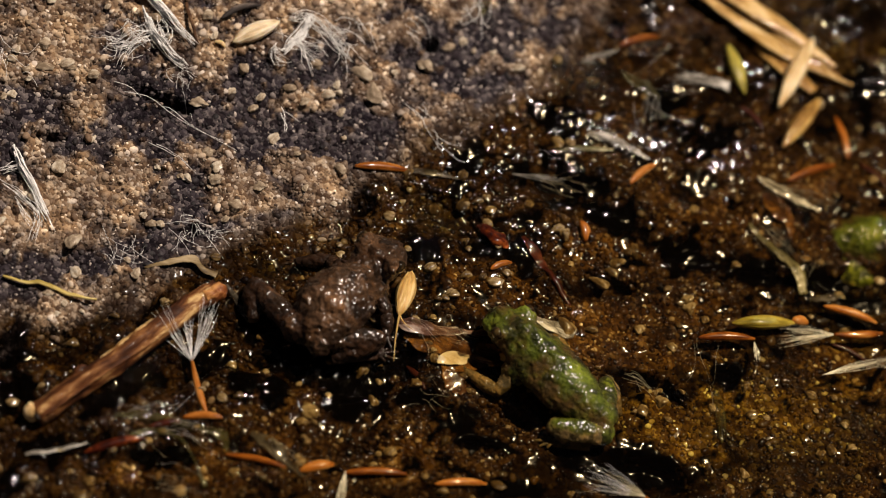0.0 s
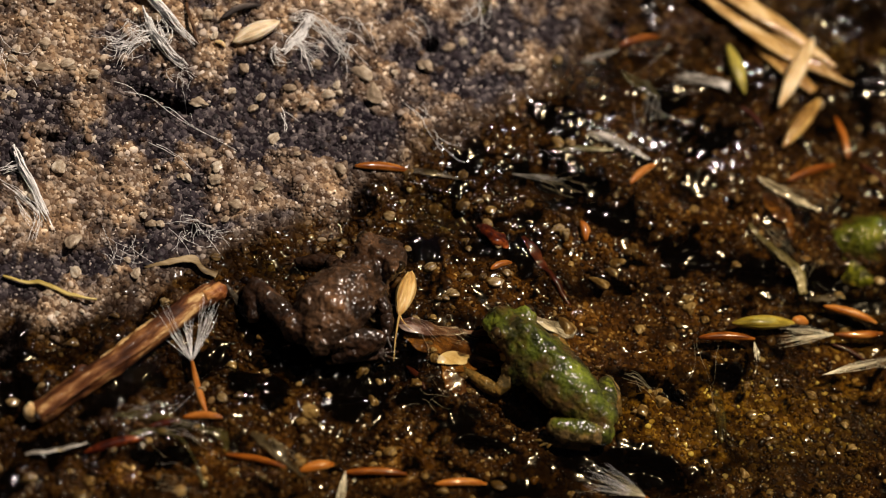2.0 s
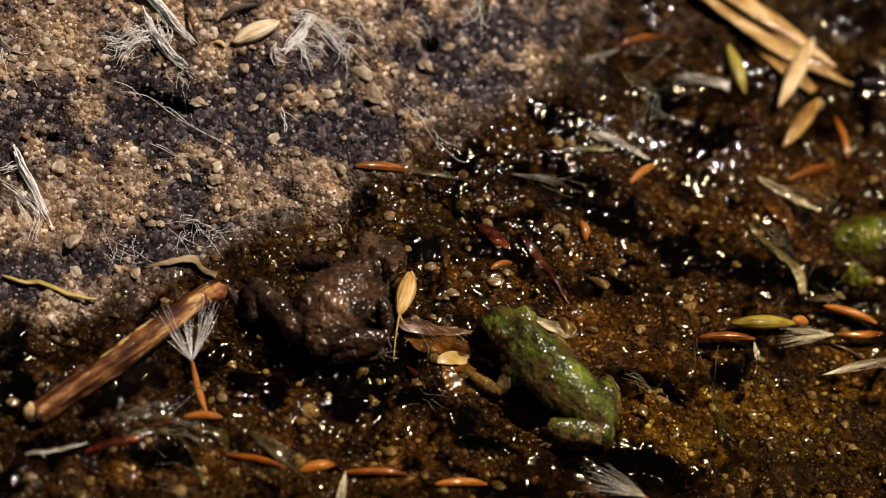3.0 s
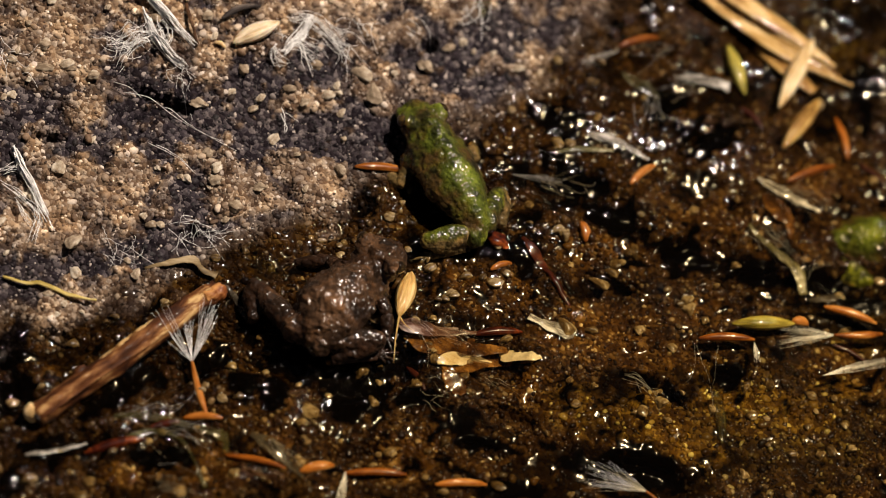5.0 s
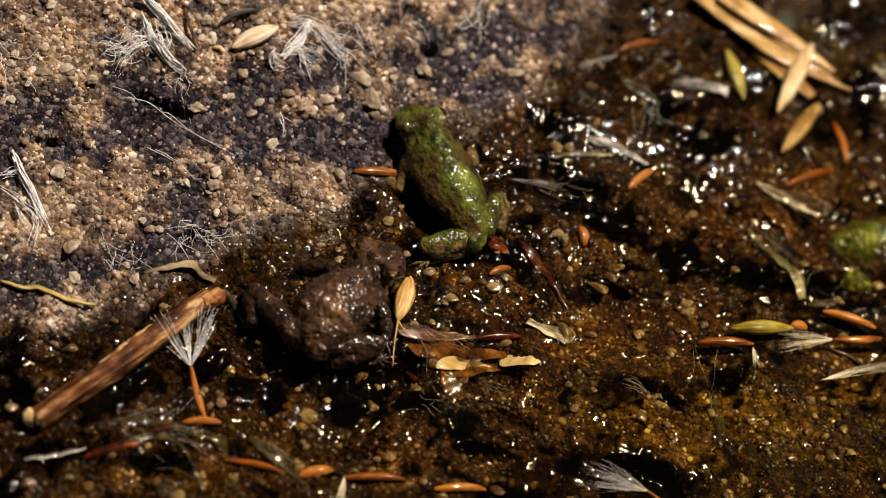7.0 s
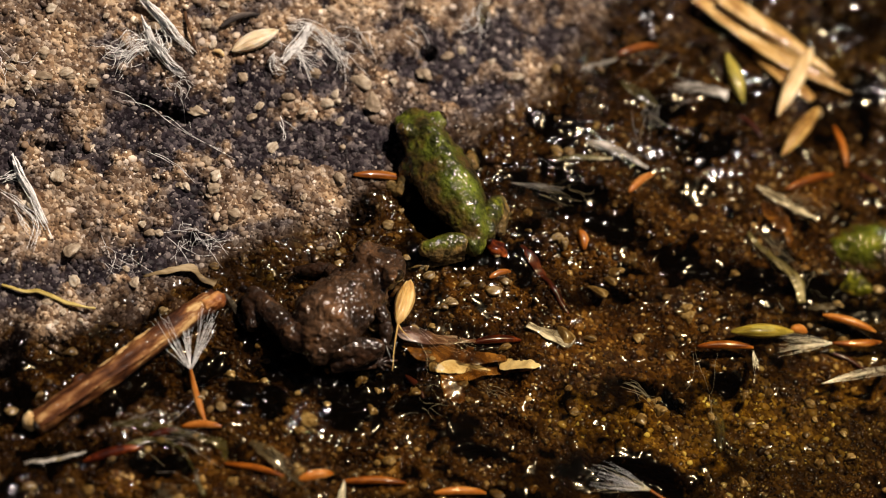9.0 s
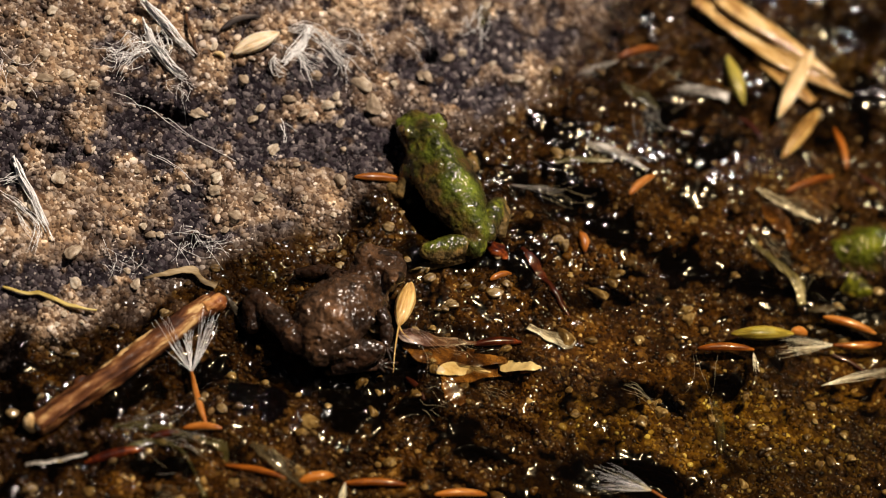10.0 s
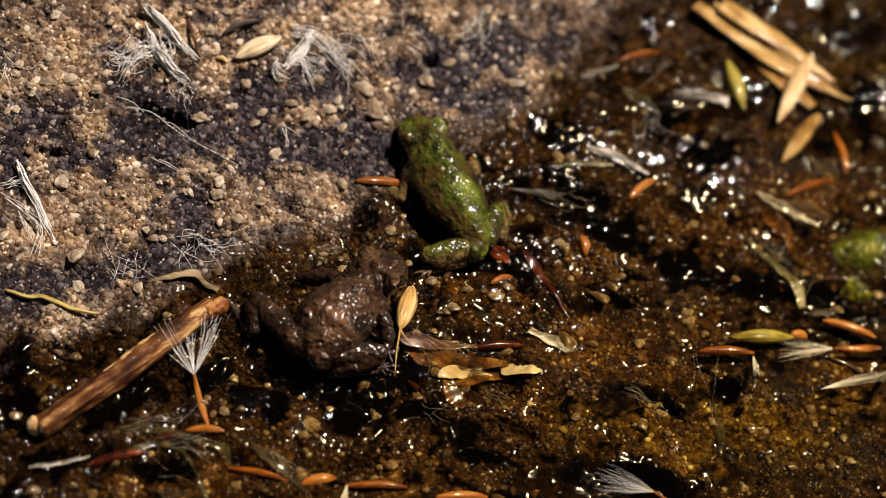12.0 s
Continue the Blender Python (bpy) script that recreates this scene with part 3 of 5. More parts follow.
def loft(rows, n=24, sides=12, up=(0, 0, 1), section=None, jitter=0.0, seed=0):
    """A closed tube in mm along rows of x, y, z, half width, half height; returned in metres."""
    s = spline(rows, n)
    line, w, h = s[:, :3], np.maximum(s[:, 3], 0.004), np.maximum(s[:, 4], 0.004)
    tangent = np.gradient(line, axis=0)
    tangent /= np.linalg.norm(tangent, axis=1)[:, None] + 1e-12
    ref = np.array(up, float)
    verts, faces = [], []
    rnd = np.random.RandomState(seed)
    for i in range(n):
        side = np.cross(ref, tangent[i])
        if np.linalg.norm(side) < 1e-3:
            side = np.array((0.0, 1.0, 0.0))
        side /= np.linalg.norm(side)
        top = np.cross(tangent[i], side)
        for k in range(sides):
            a = 2 * math.pi * k / sides
            r = section(a, i / (n - 1)) if section else 1.0
            r *= 1 + jitter * (rnd.rand() - 0.5)
            verts.append((line[i] + side * (w[i] * r * math.cos(a)) + top * (h[i] * r * math.sin(a))) * MM)
    for i in range(n - 1):
        for k in range(sides):
            a, b = i * sides + k, i * sides + (k + 1) % sides
            faces.append((a, b, b + sides, a + sides))
    faces.append(tuple(range(sides))[::-1])
    faces.append(tuple(range((n - 1) * sides, n * sides)))
    return verts, faces


def join(*pieces):
    verts, faces = [], []
    for v, f in pieces:
        k = len(verts)
        verts += list(v)
        faces += [tuple(i + k for i in face) for face in f]
    return verts, faces


def ball(center, radius, flat=(1, 1, 1), level=2):
    bm = bmesh.new()
    bmesh.ops.create_icosphere(bm, subdivisions=level, radius=1)
    verts = [tuple((c + v.co[i] * radius * flat[i]) * MM for i, c in enumerate(center)) for v in bm.verts]
    faces = [tuple(v.index for v in f.verts) for f in bm.faces]
    bm.free()
    return verts, faces


def rough(geometry, amount, cell, seed=0.0):
    """Push the surface in and out along noise (mm)."""
    verts, faces = geometry
    out = []
    for v in verts:
        p = Vector(v)
        out.append(p + noise.noise_vector(p / (cell * MM) + Vector((seed, seed, seed))) * amount * MM)
    return out, faces


def laid(x0, y0, x1, y1, lift0=0.2, lift1=0.2):
    """A pose whose x axis runs along the ground from one place to another, and the length in mm."""
    a, b = Vector((x0, y0, gz(x0, y0) + lift0)), Vector((x1, y1, gz(x1, y1) + lift1))
    d = b - a
    mid = (a + b) / 2
    side = Vector((0, 0, 1)).cross(d).normalized()
    top = d.normalized().cross(side)
    m = Matrix((d.normalized(), side, top)).transposed().to_4x4()
    return Matrix.Translation(mid * MM) @ m, d.length


# ---- ground, grit and water ----
def axis(lo, hi, step, reach):
    inner = list(np.arange(lo, hi + step / 2, step))
    gap, out, p = step, [], inner[-1]
    while p < reach:
        gap *= 1.3
        p += gap
        out.append(p)
    left, p, gap = [], inner[0], step
    while p > -reach:
        gap *= 1.3
        p -= gap
        left.append(p)
    return np.array(left[::-1] + inner + out)


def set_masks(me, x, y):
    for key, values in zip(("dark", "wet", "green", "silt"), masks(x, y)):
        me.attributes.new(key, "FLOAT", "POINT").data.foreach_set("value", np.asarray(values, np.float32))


def build_ground():
    gx, gy = axis(-43, 43, 0.24, 40000), axis(-31, 33, 0.24, 40000)
    X, Y = np.meshgrid(gx, gy)
    x, y = X.ravel(), Y.ravel()
    co = np.stack([x, y, ground_z(x, y)], 1) * MM
    nx, ny = len(gx), len(gy)
    i = (np.arange(ny - 1)[:, None] * nx + np.arange(nx - 1)[None]).ravel()
    quads = np.stack([i, i + 1, i + 1 + nx, i + nx], 1)
    me = bpy.data.meshes.new("ground")
    me.from_pydata(co, [], quads)
    me.polygons.foreach_set("use_smooth", np.ones(len(quads), bool))
    me.materials.append(M_GROUND)
    set_masks(me, x, y)
    me.update()
    return tagged(new("ground", me), "weathered sandstone sloping into dark wet silt", "ground", kind="structure")


def dome(bm):
    """Vertices and faces of the upper part of a small closed shape: the rest is bedded in the ground."""
    bmesh.ops.delete(bm, geom=[f for f in bm.faces if all(v.co.z < -0.2 for v in f.verts)], context="FACES")
    bmesh.ops.delete(bm, geom=[v for v in bm.verts if not v.link_faces], context="VERTS")
    bm.verts.index_update()
    unit = np.array([v.co[:] for v in bm.verts])
    tri = np.array([[v.index for v in f.verts] for f in bm.faces])
    bm.free()
    return unit, tri


def build_grit():
    """Rounded sand grains, bedded flush in the stone and thick on the wet bed."""
    rnd = np.random.RandomState(5)
    lumpy, small = bmesh.new(), bmesh.new()
    bmesh.ops.create_icosphere(lumpy, subdivisions=2, radius=1)
    bmesh.ops.create_cube(small, size=1.15)
    bmesh.ops.poke(small, faces=small.faces)
    for v in small.verts:
        v.co.normalize()
    all_co, all_faces, all_x, all_y, base = [], [], [], [], 0
    for bm, count, low, spread, power in ((small, 52000, 0.11, 0.15, 1.6), (lumpy, 11000, 0.22, 0.26, 2.4)):
        x, y = rnd.uniform(-42, 42, count), rnd.uniform(-29, 32, count)
        dark, wet, green, silt = masks(x, y)
        r = low + spread * rnd.rand(count) ** power
        r *= 1 - 0.2 * dark
        keep = (rnd.rand(count) > 0.93 * dark * wet) & (blot(x, y, CRACKS) < 0.3)
        x, y, r, wet = x[keep], y[keep], r[keep], wet[keep]
        n = len(x)
        unit, tri = dome(bm)
        k = len(unit)
        turn = rnd.uniform(0, 2 * math.pi, (n, 1))
        # each grain is squeezed along two slanting planes, so that none is a ball
        shape = unit[None] * (1 + 0.10 * (rnd.rand(n, k, 1) - 0.5))
        for _ in range(3):
            face = rnd.normal(size=(n, 3)) * (1, 1, 0.6)
            face /= np.linalg.norm(face, axis=1)[:, None]
            over = np.maximum(0, (shape * face[:, None]).sum(2) - rnd.uniform(0.55, 0.85, (n, 1)))
            shape = shape - 0.85 * over[:, :, None] * face[:, None]
        stretch = np.stack([rnd.uniform(0.85, 1.4, n), rnd.uniform(0.75, 1.05, n), rnd.uniform(0.6, 0.95, n)], 1)
        shape = shape * stretch[:, None]
        c, q = np.cos(turn), np.sin(turn)
        gx = shape[:, :, 0] * c - shape[:, :, 1] * q
        gy = shape[:, :, 0] * q + shape[:, :, 1] * c
        z = ground_z(x, y) + r * np.where(wet > 0.5, rnd.uniform(-0.72, 0.05, n), rnd.uniform(-0.90, -0.20, n))
        all_co.append(np.stack([gx * r[:, None] + x[:, None], gy * r[:, None] + y[:, None], shape[:, :, 2] * r[:, None] + z[:, None]], 2).reshape(-1, 3) * MM)
        all_faces.append((tri[None] + (np.arange(n) * k)[:, None, None]).reshape(-1, 3) + base)
        base += n * k
        all_x.append(np.repeat(x, k))
        all_y.append(np.repeat(y, k))
    faces = np.concatenate(all_faces)
    me = bpy.data.meshes.new("grit")
    me.from_pydata(np.concatenate(all_co), [], faces)
    me.polygons.foreach_set("use_smooth", np.ones(len(faces), bool))
    me.materials.append(M_GRIT)
    set_masks(me, np.concatenate(all_x), np.concatenate(all_y))
    me.update()
    return tagged(new("grit", me), "tan and brown sand grains bedded in stone and silt", "grit", kind="stuff")


def water_z(x, y):
    """Standing water, and the film that clings to the wet margin above it, uneven over the grit."""
    swell = 0.08 * (vnoise(x, y, 3.1, 1) - 0.5) + 0.16 * (vnoise(x, y, 1.4, 2) - 0.5) + 0.46 * (vnoise(x, y, 0.8, 3) - 0.5) + 0.34 * (vnoise(x, y, 0.5, 0) - 0.5)
    swell = swell * (1 - 0.45 * smooth(2, 20, x))
    near = 1 - smooth(150, 300, np.hypot(x, y))
    bed = base_z(x, y) + near * 1.5 * (fbm(x, y, 7.0, 0, 2) - 0.5)
    calm = smooth(-0.5, -1.7, bed)
    bed = bed - near * 1.1 * smooth(0.15, 0.8, blot(x, y, PITS))
    wet = masks(x, y)[1]
    film = bed + 0.20 - 0.55 * smooth(0.6, 2.0, bed) + (0.50 - 0.28 * smooth(0.4, 1.6, bed)) * swell - 0.9 * (1 - wet)
    level = 0.12 + swell * (0.50 - 0.40 * calm)
    return np.maximum(level, film)


def build_water():
    gx, gy = axis(-42, 43, 0.14, 100), axis(-30, 32, 0.14, 100)
    X, Y = np.meshgrid(gx, gy)
    x, y = X.ravel(), Y.ravel()
    z = water_z(x, y)
    co = np.stack([x, y, z], 1) * MM
    nx, ny = len(gx), len(gy)
    i = (np.arange(ny - 1)[:, None] * nx + np.arange(nx - 1)[None]).ravel()
    quads = np.stack([i, i + 1, i + 1 + nx, i + nx], 1)
    # keep only what lies above or close under the ground
    up = z > ground_z(x, y) - 0.35
    up &= masks(x, y)[1] > 0.12
    quads = quads[up[quads].any(1)]
    me = bpy.data.meshes.new("water")
    me.from_pydata(co, [], quads)
    me.polygons.foreach_set("use_smooth", np.ones(len(me.polygons), bool))
    me.materials.append(M_WATER)
    ob = tagged(new("water", me), "thin clear film of standing water over silt", "water", kind="structure")
    ob.visible_shadow = False
    return ob


ground = build_ground()
build_grit()
build_water()


# ---- frogs ----
def fused(pieces, voxel=0.15, rounds=5):
    """One closed skin over several overlapping forms: a fine voxel shell, evened out."""
    verts, faces = join(*pieces)
    me = bpy.data.meshes.new("blank")
    me.from_pydata([tuple(c / MM for c in v) for v in verts], [], faces)
    ob = new("blank", me)
    shell = ob.modifiers.new("shell", "REMESH")
    shell.mode, shell.voxel_size = "VOXEL", voxel
    even = ob.modifiers.new("even", "SMOOTH")
    even.factor, even.iterations = 0.5, rounds
    done = bpy.data.meshes.new_from_object(ob.evaluated_get(bpy.context.evaluated_depsgraph_get()))
    out = [v.co * MM for v in done.vertices], [tuple(p.vertices) for p in done.polygons]
    bpy.data.objects.remove(ob)
    bpy.data.meshes.remove(me)
    bpy.data.meshes.remove(done)
    return out


def warty(geometry, count, size, height, seed, z0=3.0, x_range=(-6.5, 6.5)):
    """Raise round warts over the back."""
    verts, faces = geometry
    co = np.array([tuple(v) for v in verts]) / MM
    rnd = np.random.RandomState(seed)
    away = co * (0, 1, 1) - (0, 0, z0 - 1.2)
    away /= np.linalg.norm(away, axis=1)[:, None] + 1e-9
    upper = co[co[:, 2] > z0]
    push = np.zeros(len(co))
    for c in upper[rnd.choice(len(upper), count)]:
        r = size * rnd.uniform(0.6, 1.5)
        push += height * rnd.uniform(0.5, 1.3) * np.exp(-((co - c) ** 2).sum(1) / (r * r))
    co = co + away * np.minimum(push, 1.6 * height)[:, None]
    return [Vector(v) * MM for v in co], faces


def frog(name, m, label, skin_mat, leg_mat, form, scale=1.0, seed=0):
    """A small frog facing +x: body with head and eyelids, two eyes, two forelegs, two hind legs."""
    f = thing(name, m, label, "frog")
    S = scale
    row = lambda p, w, h: (*p, w * S, h * S)
    up = lambda p: Vector(p) * S
    spine = [(a * S, b * S, c * S, w * S, h * S) for a, b, c, w, h in form["spine"]]
    back = lambda a, t: 1.0 + 0.05 * math.cos(4 * a)
    forms = [loft(spine, 60, 36, section=back)]
    for p in form["lids"]:
        forms.append(ball(up(p), 0.85 * S, (1.3, 0.85, 0.75), 3))
    for word in ("left", "right"):
        forms.append(ball(up(form["fore"][word][0]), 1.15 * S, (1.2, 0.9, 1.0), 3))
        forms.append(ball(up(form["hind"][word][0]), 1.25 * S, (1.2, 1.0, 0.95), 3))
    forms.append(ball(up(form["hump"]), 1.0 * S, (1.7, 1.1, 0.7), 3))
    body = fused(forms, 0.14 * S, 9)
    count, size, height = form["warts"]
    body = warty(body, count, size * S, height * S, seed, form["spine"][4][2] * S)
    for amount, cell in form["rough"]:
        body = rough(body, amount * S, cell, seed + cell)
    part("body", body, skin_mat, f)
    for p, sgn in zip(form["lids"], (1, -1)):
        part("eye", ball(up(p) + Vector((0.25, sgn * 0.55, -0.05)) * S, 0.62 * S, (1, 0.8, 0.9), 3), M_EYE, f, "dark glossy eye")
    legs = {}
    for word, sgn in (("left", 1), ("right", -1)):
        hip, knee, ankle, toe = [up(p) for p in form["hind"][word]]
        thigh = loft([row(hip, 0.9, 0.9), row(hip.lerp(knee, 0.3), 1.12, 1.05), row(hip.lerp(knee, 0.7), 1.0, 0.95), row(knee, 0.72, 0.72),
                      row(knee + (knee - hip).normalized() * 0.4, 0.2, 0.2)], 30, 18)
        shank = loft([row(knee, 0.6, 0.6), row(knee.lerp(ankle, 0.35), 0.92, 0.85), row(knee.lerp(ankle, 0.8), 0.62, 0.58), row(ankle, 0.48, 0.45)], 24, 16)
        d = (toe - ankle).normalized()
        toes = [loft([row(ankle, 0.48, 0.4), row(ankle.lerp(toe, 0.5), 0.46, 0.3), row(toe, 0.42, 0.24)], 10, 10)]
        for a, l in ((-46, 0.9), (-20, 1.5), (4, 2.0), (26, 1.4), (50, 0.8)):
            tip = toe + Matrix.Rotation(radians(a), 3, "Z") @ d * l * S
            tip.z = max(0.12, toe.z - 0.1)
            bend = toe.lerp(tip, 0.5) + Vector((0, 0, 0.18 * S))
            toes.append(loft([row(toe, 0.22, 0.2), row(bend, 0.15, 0.14), row(tip, 0.12, 0.1)], 9, 7))
        moved = lambda g: ([Vector(v) - hip * MM for v in g[0]], g[1])
        limb = rough(rough(fused([thigh, shank], 0.12 * S, 4), 0.10, 0.9, seed), 0.06, 0.4, seed)
        h = part("hind_leg", moved(limb), leg_mat, f)
        h.location = hip * MM
        part("hind_foot", moved(join(*toes)), leg_mat, h)
        legs["hind_" + word] = h
        sh, el, wr = [up(p) for p in form["fore"][word]]
        upper, lower = el - sh, wr - el
        arm = loft([row(sh - sh, 0.8, 0.8), row(upper * 0.5, 0.72, 0.72), row(upper, 0.52, 0.52), row(upper * 1.12, 0.2, 0.2)], 16, 14)
        base = part("foreleg", rough(arm, 0.09, 0.5, seed + 1), leg_mat, f)
        base.location = sh * MM
        d = Vector((lower.x, lower.y, 0)).normalized()
        fingers = [ball(lower, 0.42 * S, (1, 1, 0.7), 2)]
        for a, l in ((-50, 1.0), (-15, 1.6), (18, 1.7), (55, 1.1)):
            tip = lower + Matrix.Rotation(radians(a), 3, "Z") @ d * l * S
            tip.z -= 0.2 * S
            bend = lower.lerp(tip, 0.5) + Vector((0, 0, 0.15 * S))
            fingers.append(loft([row(lower, 0.24, 0.22), row(bend, 0.15, 0.14), row(tip, 0.15, 0.12)], 9, 7))
        fore = loft([row(el - el, 0.52, 0.52), row(lower * 0.4, 0.66, 0.62), row(lower, 0.36, 0.34)], 16, 12)
        forearm = part("forearm", join(rough(fore, 0.09, 0.5, seed + 1), *fingers), leg_mat, base)
        forearm.location = upper * MM
        legs[word], legs["fore_" + word] = forearm, base
    return f, legs


SLIM = [(-7.5, 0, 2.2, 0.4, 0.4), (-6.7, 0, 2.35, 1.0, 0.95), (-4.8, 0, 2.6, 1.85, 1.6), (-2.6, 0, 2.75, 2.65, 2.1), (-0.4, 0, 2.95, 2.8, 2.2), (1.8, 0, 3.15, 2.5, 2.05),
        (3.4, 0, 3.45, 2.2, 1.9), (5.0, 0, 3.5, 2.1, 1.7), (6.3, 0, 3.4, 1.8, 1.35), (7.2, 0, 3.15, 1.4, 0.95), (7.7, 0, 3.0, 0.5, 0.45)]
SITTING = {"spine": SLIM, "lids": [(4.9, 1.5, 4.6), (4.9, -1.5, 4.6)], "hump": (-1.2, 0, 4.45), "warts": (90, 0.20, 0.05), "rough": ((0.16, 1.7), (0.09, 0.6), (0.09, 0.34)),
           "hind": {"left": [(-6.8, 0.5, 1.8), (-6.1, 5.0, 1.75), (-7.4, 1.4, 0.75), (-6.9, 4.6, 0.35)], "right": [(-5.8, -1.2, 1.9), (-3.5, -4.1, 1.8), (-6.3, -2.9, 0.8), (-4.8, -4.2, 0.35)]},
           "fore": {"left": [(2.1, 2.3, 2.1), (2.0, 4.3, 1.1), (5.5, 4.8, 0.8)], "right": [(2.6, -2.0, 2.1), (1.2, -4.0, 1.1), (3.6, -4.9, 0.45)]}}
SWIMMING = dict(SITTING, warts=(50, 0.22, 0.10), hind={"left": [(-5.9, 0.9, 1.7), (-4.6, 5.2, 2.4), (-6.8, 2.2, 1.4), (-5.4, 4.6, 1.0)], "right": [(-5.8, -1.2, 1.9), (-3.0, -4.6, 2.6), (-5.6, -3.6, 1.8), (-3.4, -6.2, 1.2)]},
                fore={"left": [(2.6, 2.0, 2.4), (1.2, 4.1, 2.6), (3.6, 5.4, 2.4)], "right": [(2.6, -2.0, 2.4), (1.2, -4.2, 2.6), (3.6, -5.1, 2.2)]})
CROUCHED = {"spine": [(-5.3, 0, 1.9, 0.6, 0.5), (-4.4, 0, 2.1, 1.8, 1.2), (-2.7, 0, 2.6, 2.75, 1.85), (-0.5, 0, 3.0, 3.05, 2.25), (1.5, 0, 2.95, 2.7, 2.0), (3.1, 0, 2.55, 2.0, 1.5),
                      (4.2, -0.05, 2.55, 2.0, 1.35), (5.6, -0.25, 2.8, 2.25, 1.45), (6.9, -0.5, 2.7, 1.95, 1.2), (7.8, -0.75, 2.5, 1.25, 0.8), (8.3, -0.85, 2.4, 0.4, 0.4)],
            "lids": [(6.0, 1.35, 3.85), (5.2, -1.9, 3.85)], "hump": (-1.4, 0, 4.5), "warts": (120, 0.26, 0.17), "rough": ((0.32, 1.8), (0.18, 0.7), (0.11, 0.35)),
            "hind": {"left": [(-4.2, 1.6, 2.0), (-2.5, 7.3, 1.9), (-5.0, 5.4, 0.8), (-2.6, 8.2, 0.35)], "right": [(-4.0, -0.8, 1.9), (-0.7, -4.9, 2.0), (-4.4, -2.3, 0.8), (-1.4, -5.0, 0.35)]},
            "fore": {"left": [(3.0, 1.9, 2.0), (4.0, 3.6, 1.5), (2.6, 6.2, 0.5)], "right": [(3.0, -1.9, 2.0), (2.2, -3.6, 1.4), (0.7, -4.6, 0.5)]}}


def on_ground(x, y, turn, lift=0.0, rx=0, ry=0):
    return pose(x * MM, y * MM, (gz(x, y) + lift) * MM, rx, ry, turn)


START = (8.35, -13.6)
LANDED = (-0.25, 6.75)
green_frog, green_legs = frog("green_frog", on_ground(*START, 136, -0.4), "small wet green frog with brown flanks and banded legs",
                              M_GREEN_SKIN, M_GREEN_LEG, SITTING, 0.95, 4)
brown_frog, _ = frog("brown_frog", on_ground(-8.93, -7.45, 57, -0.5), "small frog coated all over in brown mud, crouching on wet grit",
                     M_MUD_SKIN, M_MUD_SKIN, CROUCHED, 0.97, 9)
pond_frog, _ = frog("pond_frog", on_ground(37.7, 2.6, 10, -3.5), "green frog sitting half sunk in the shallow water",
                    M_GREEN_SKIN, M_GREEN_LEG, SWIMMING, 0.95, 15)


# ---- stick ----
def stick():
    m, length = laid(-33.59, -18.23, -18.85, -5.75, 0.9, 1.0)
    t = thing("stick", m, "short broken twig with peeling brown bark and pale wood", "stick")
    L = length / 2
    ridge = lambda a, s: 1 + 0.10 * math.cos(3 * a + 5 * s) + 0.06 * math.cos(7 * a)
    rows = [(-L, 0, 0, 1.0, 0.95), (-L * 0.6, 0.12, 0.05, 1.02, 0.95), (-L * 0.15, -0.1, 0.12, 0.98, 0.95), (L * 0.35, 0.05, 0.1, 0.98, 0.92), (L * 0.8, 0.18, 0, 0.95, 0.9), (L, 0.1, 0, 0.82, 0.8)]
    part("bark", rough(loft(rows, 60, 22, section=ridge), 0.16, 0.9, 2.0), M_BARK, t)
    part("split_end", rough(loft([(L - 1.6, -0.1, 0.1, 0.72, 0.7), (L - 0.2, -0.25, 0.15, 0.78, 0.72), (L + 0.35, -0.3, 0.1, 0.45, 0.5)], 20, 16), 0.2, 0.5, 3.0), M_SPLIT, t, "reddish split wood at the snapped end")
    # solid dark knob: the shade of the pith hollow as colour
    part("pith_shade", ball((-L - 0.05, -0.32, 0.35), 0.5, (0.5, 0.9, 0.9), 2), M_DARK, t, "dark knob coloured as the shaded pith hollow")
    part("bark_flap", rough(loft([(-L * 0.95, -0.75, 0.55, 0.1, 0.06), (-L * 0.4, -0.62, 0.72, 0.3, 0.08), (L * 0.2, -0.7, 0.66, 0.34, 0.08), (L * 0.7, -0.6, 0.6, 0.08, 0.05)], 26, 8), 0.12, 0.5, 6.0), M_BARK, t, "lifting strip of bark")
    part("broken_end", rough(ball((-L - 0.1, 0.5, 0.1), 0.95, (0.7, 0.8, 0.95), 3), 0.22, 0.5, 1.0), M_WOOD, t, "pale splintered wood")
    part("bud_scar", rough(ball((-L * 0.45, 0.85, 0.55), 0.55, (1.3, 0.8, 0.7), 2), 0.12, 0.4, 5.0), M_BARK, t)
    part("wood_strip", rough(loft([(-L * 0.45, 0.45, 0.72, 0.1, 0.1), (-L * 0.1, 0.40, 0.80, 0.34, 0.13), (L * 0.15, 0.48, 0.76, 0.44, 0.13), (L * 0.5, 0.55, 0.62, 0.36, 0.13), (L * 0.85, 0.6, 0.5, 0.06, 0.06)], 34, 10), 0.13, 0.45), M_WOOD, t, "bare pale wood where bark has peeled")
    return t


stick()


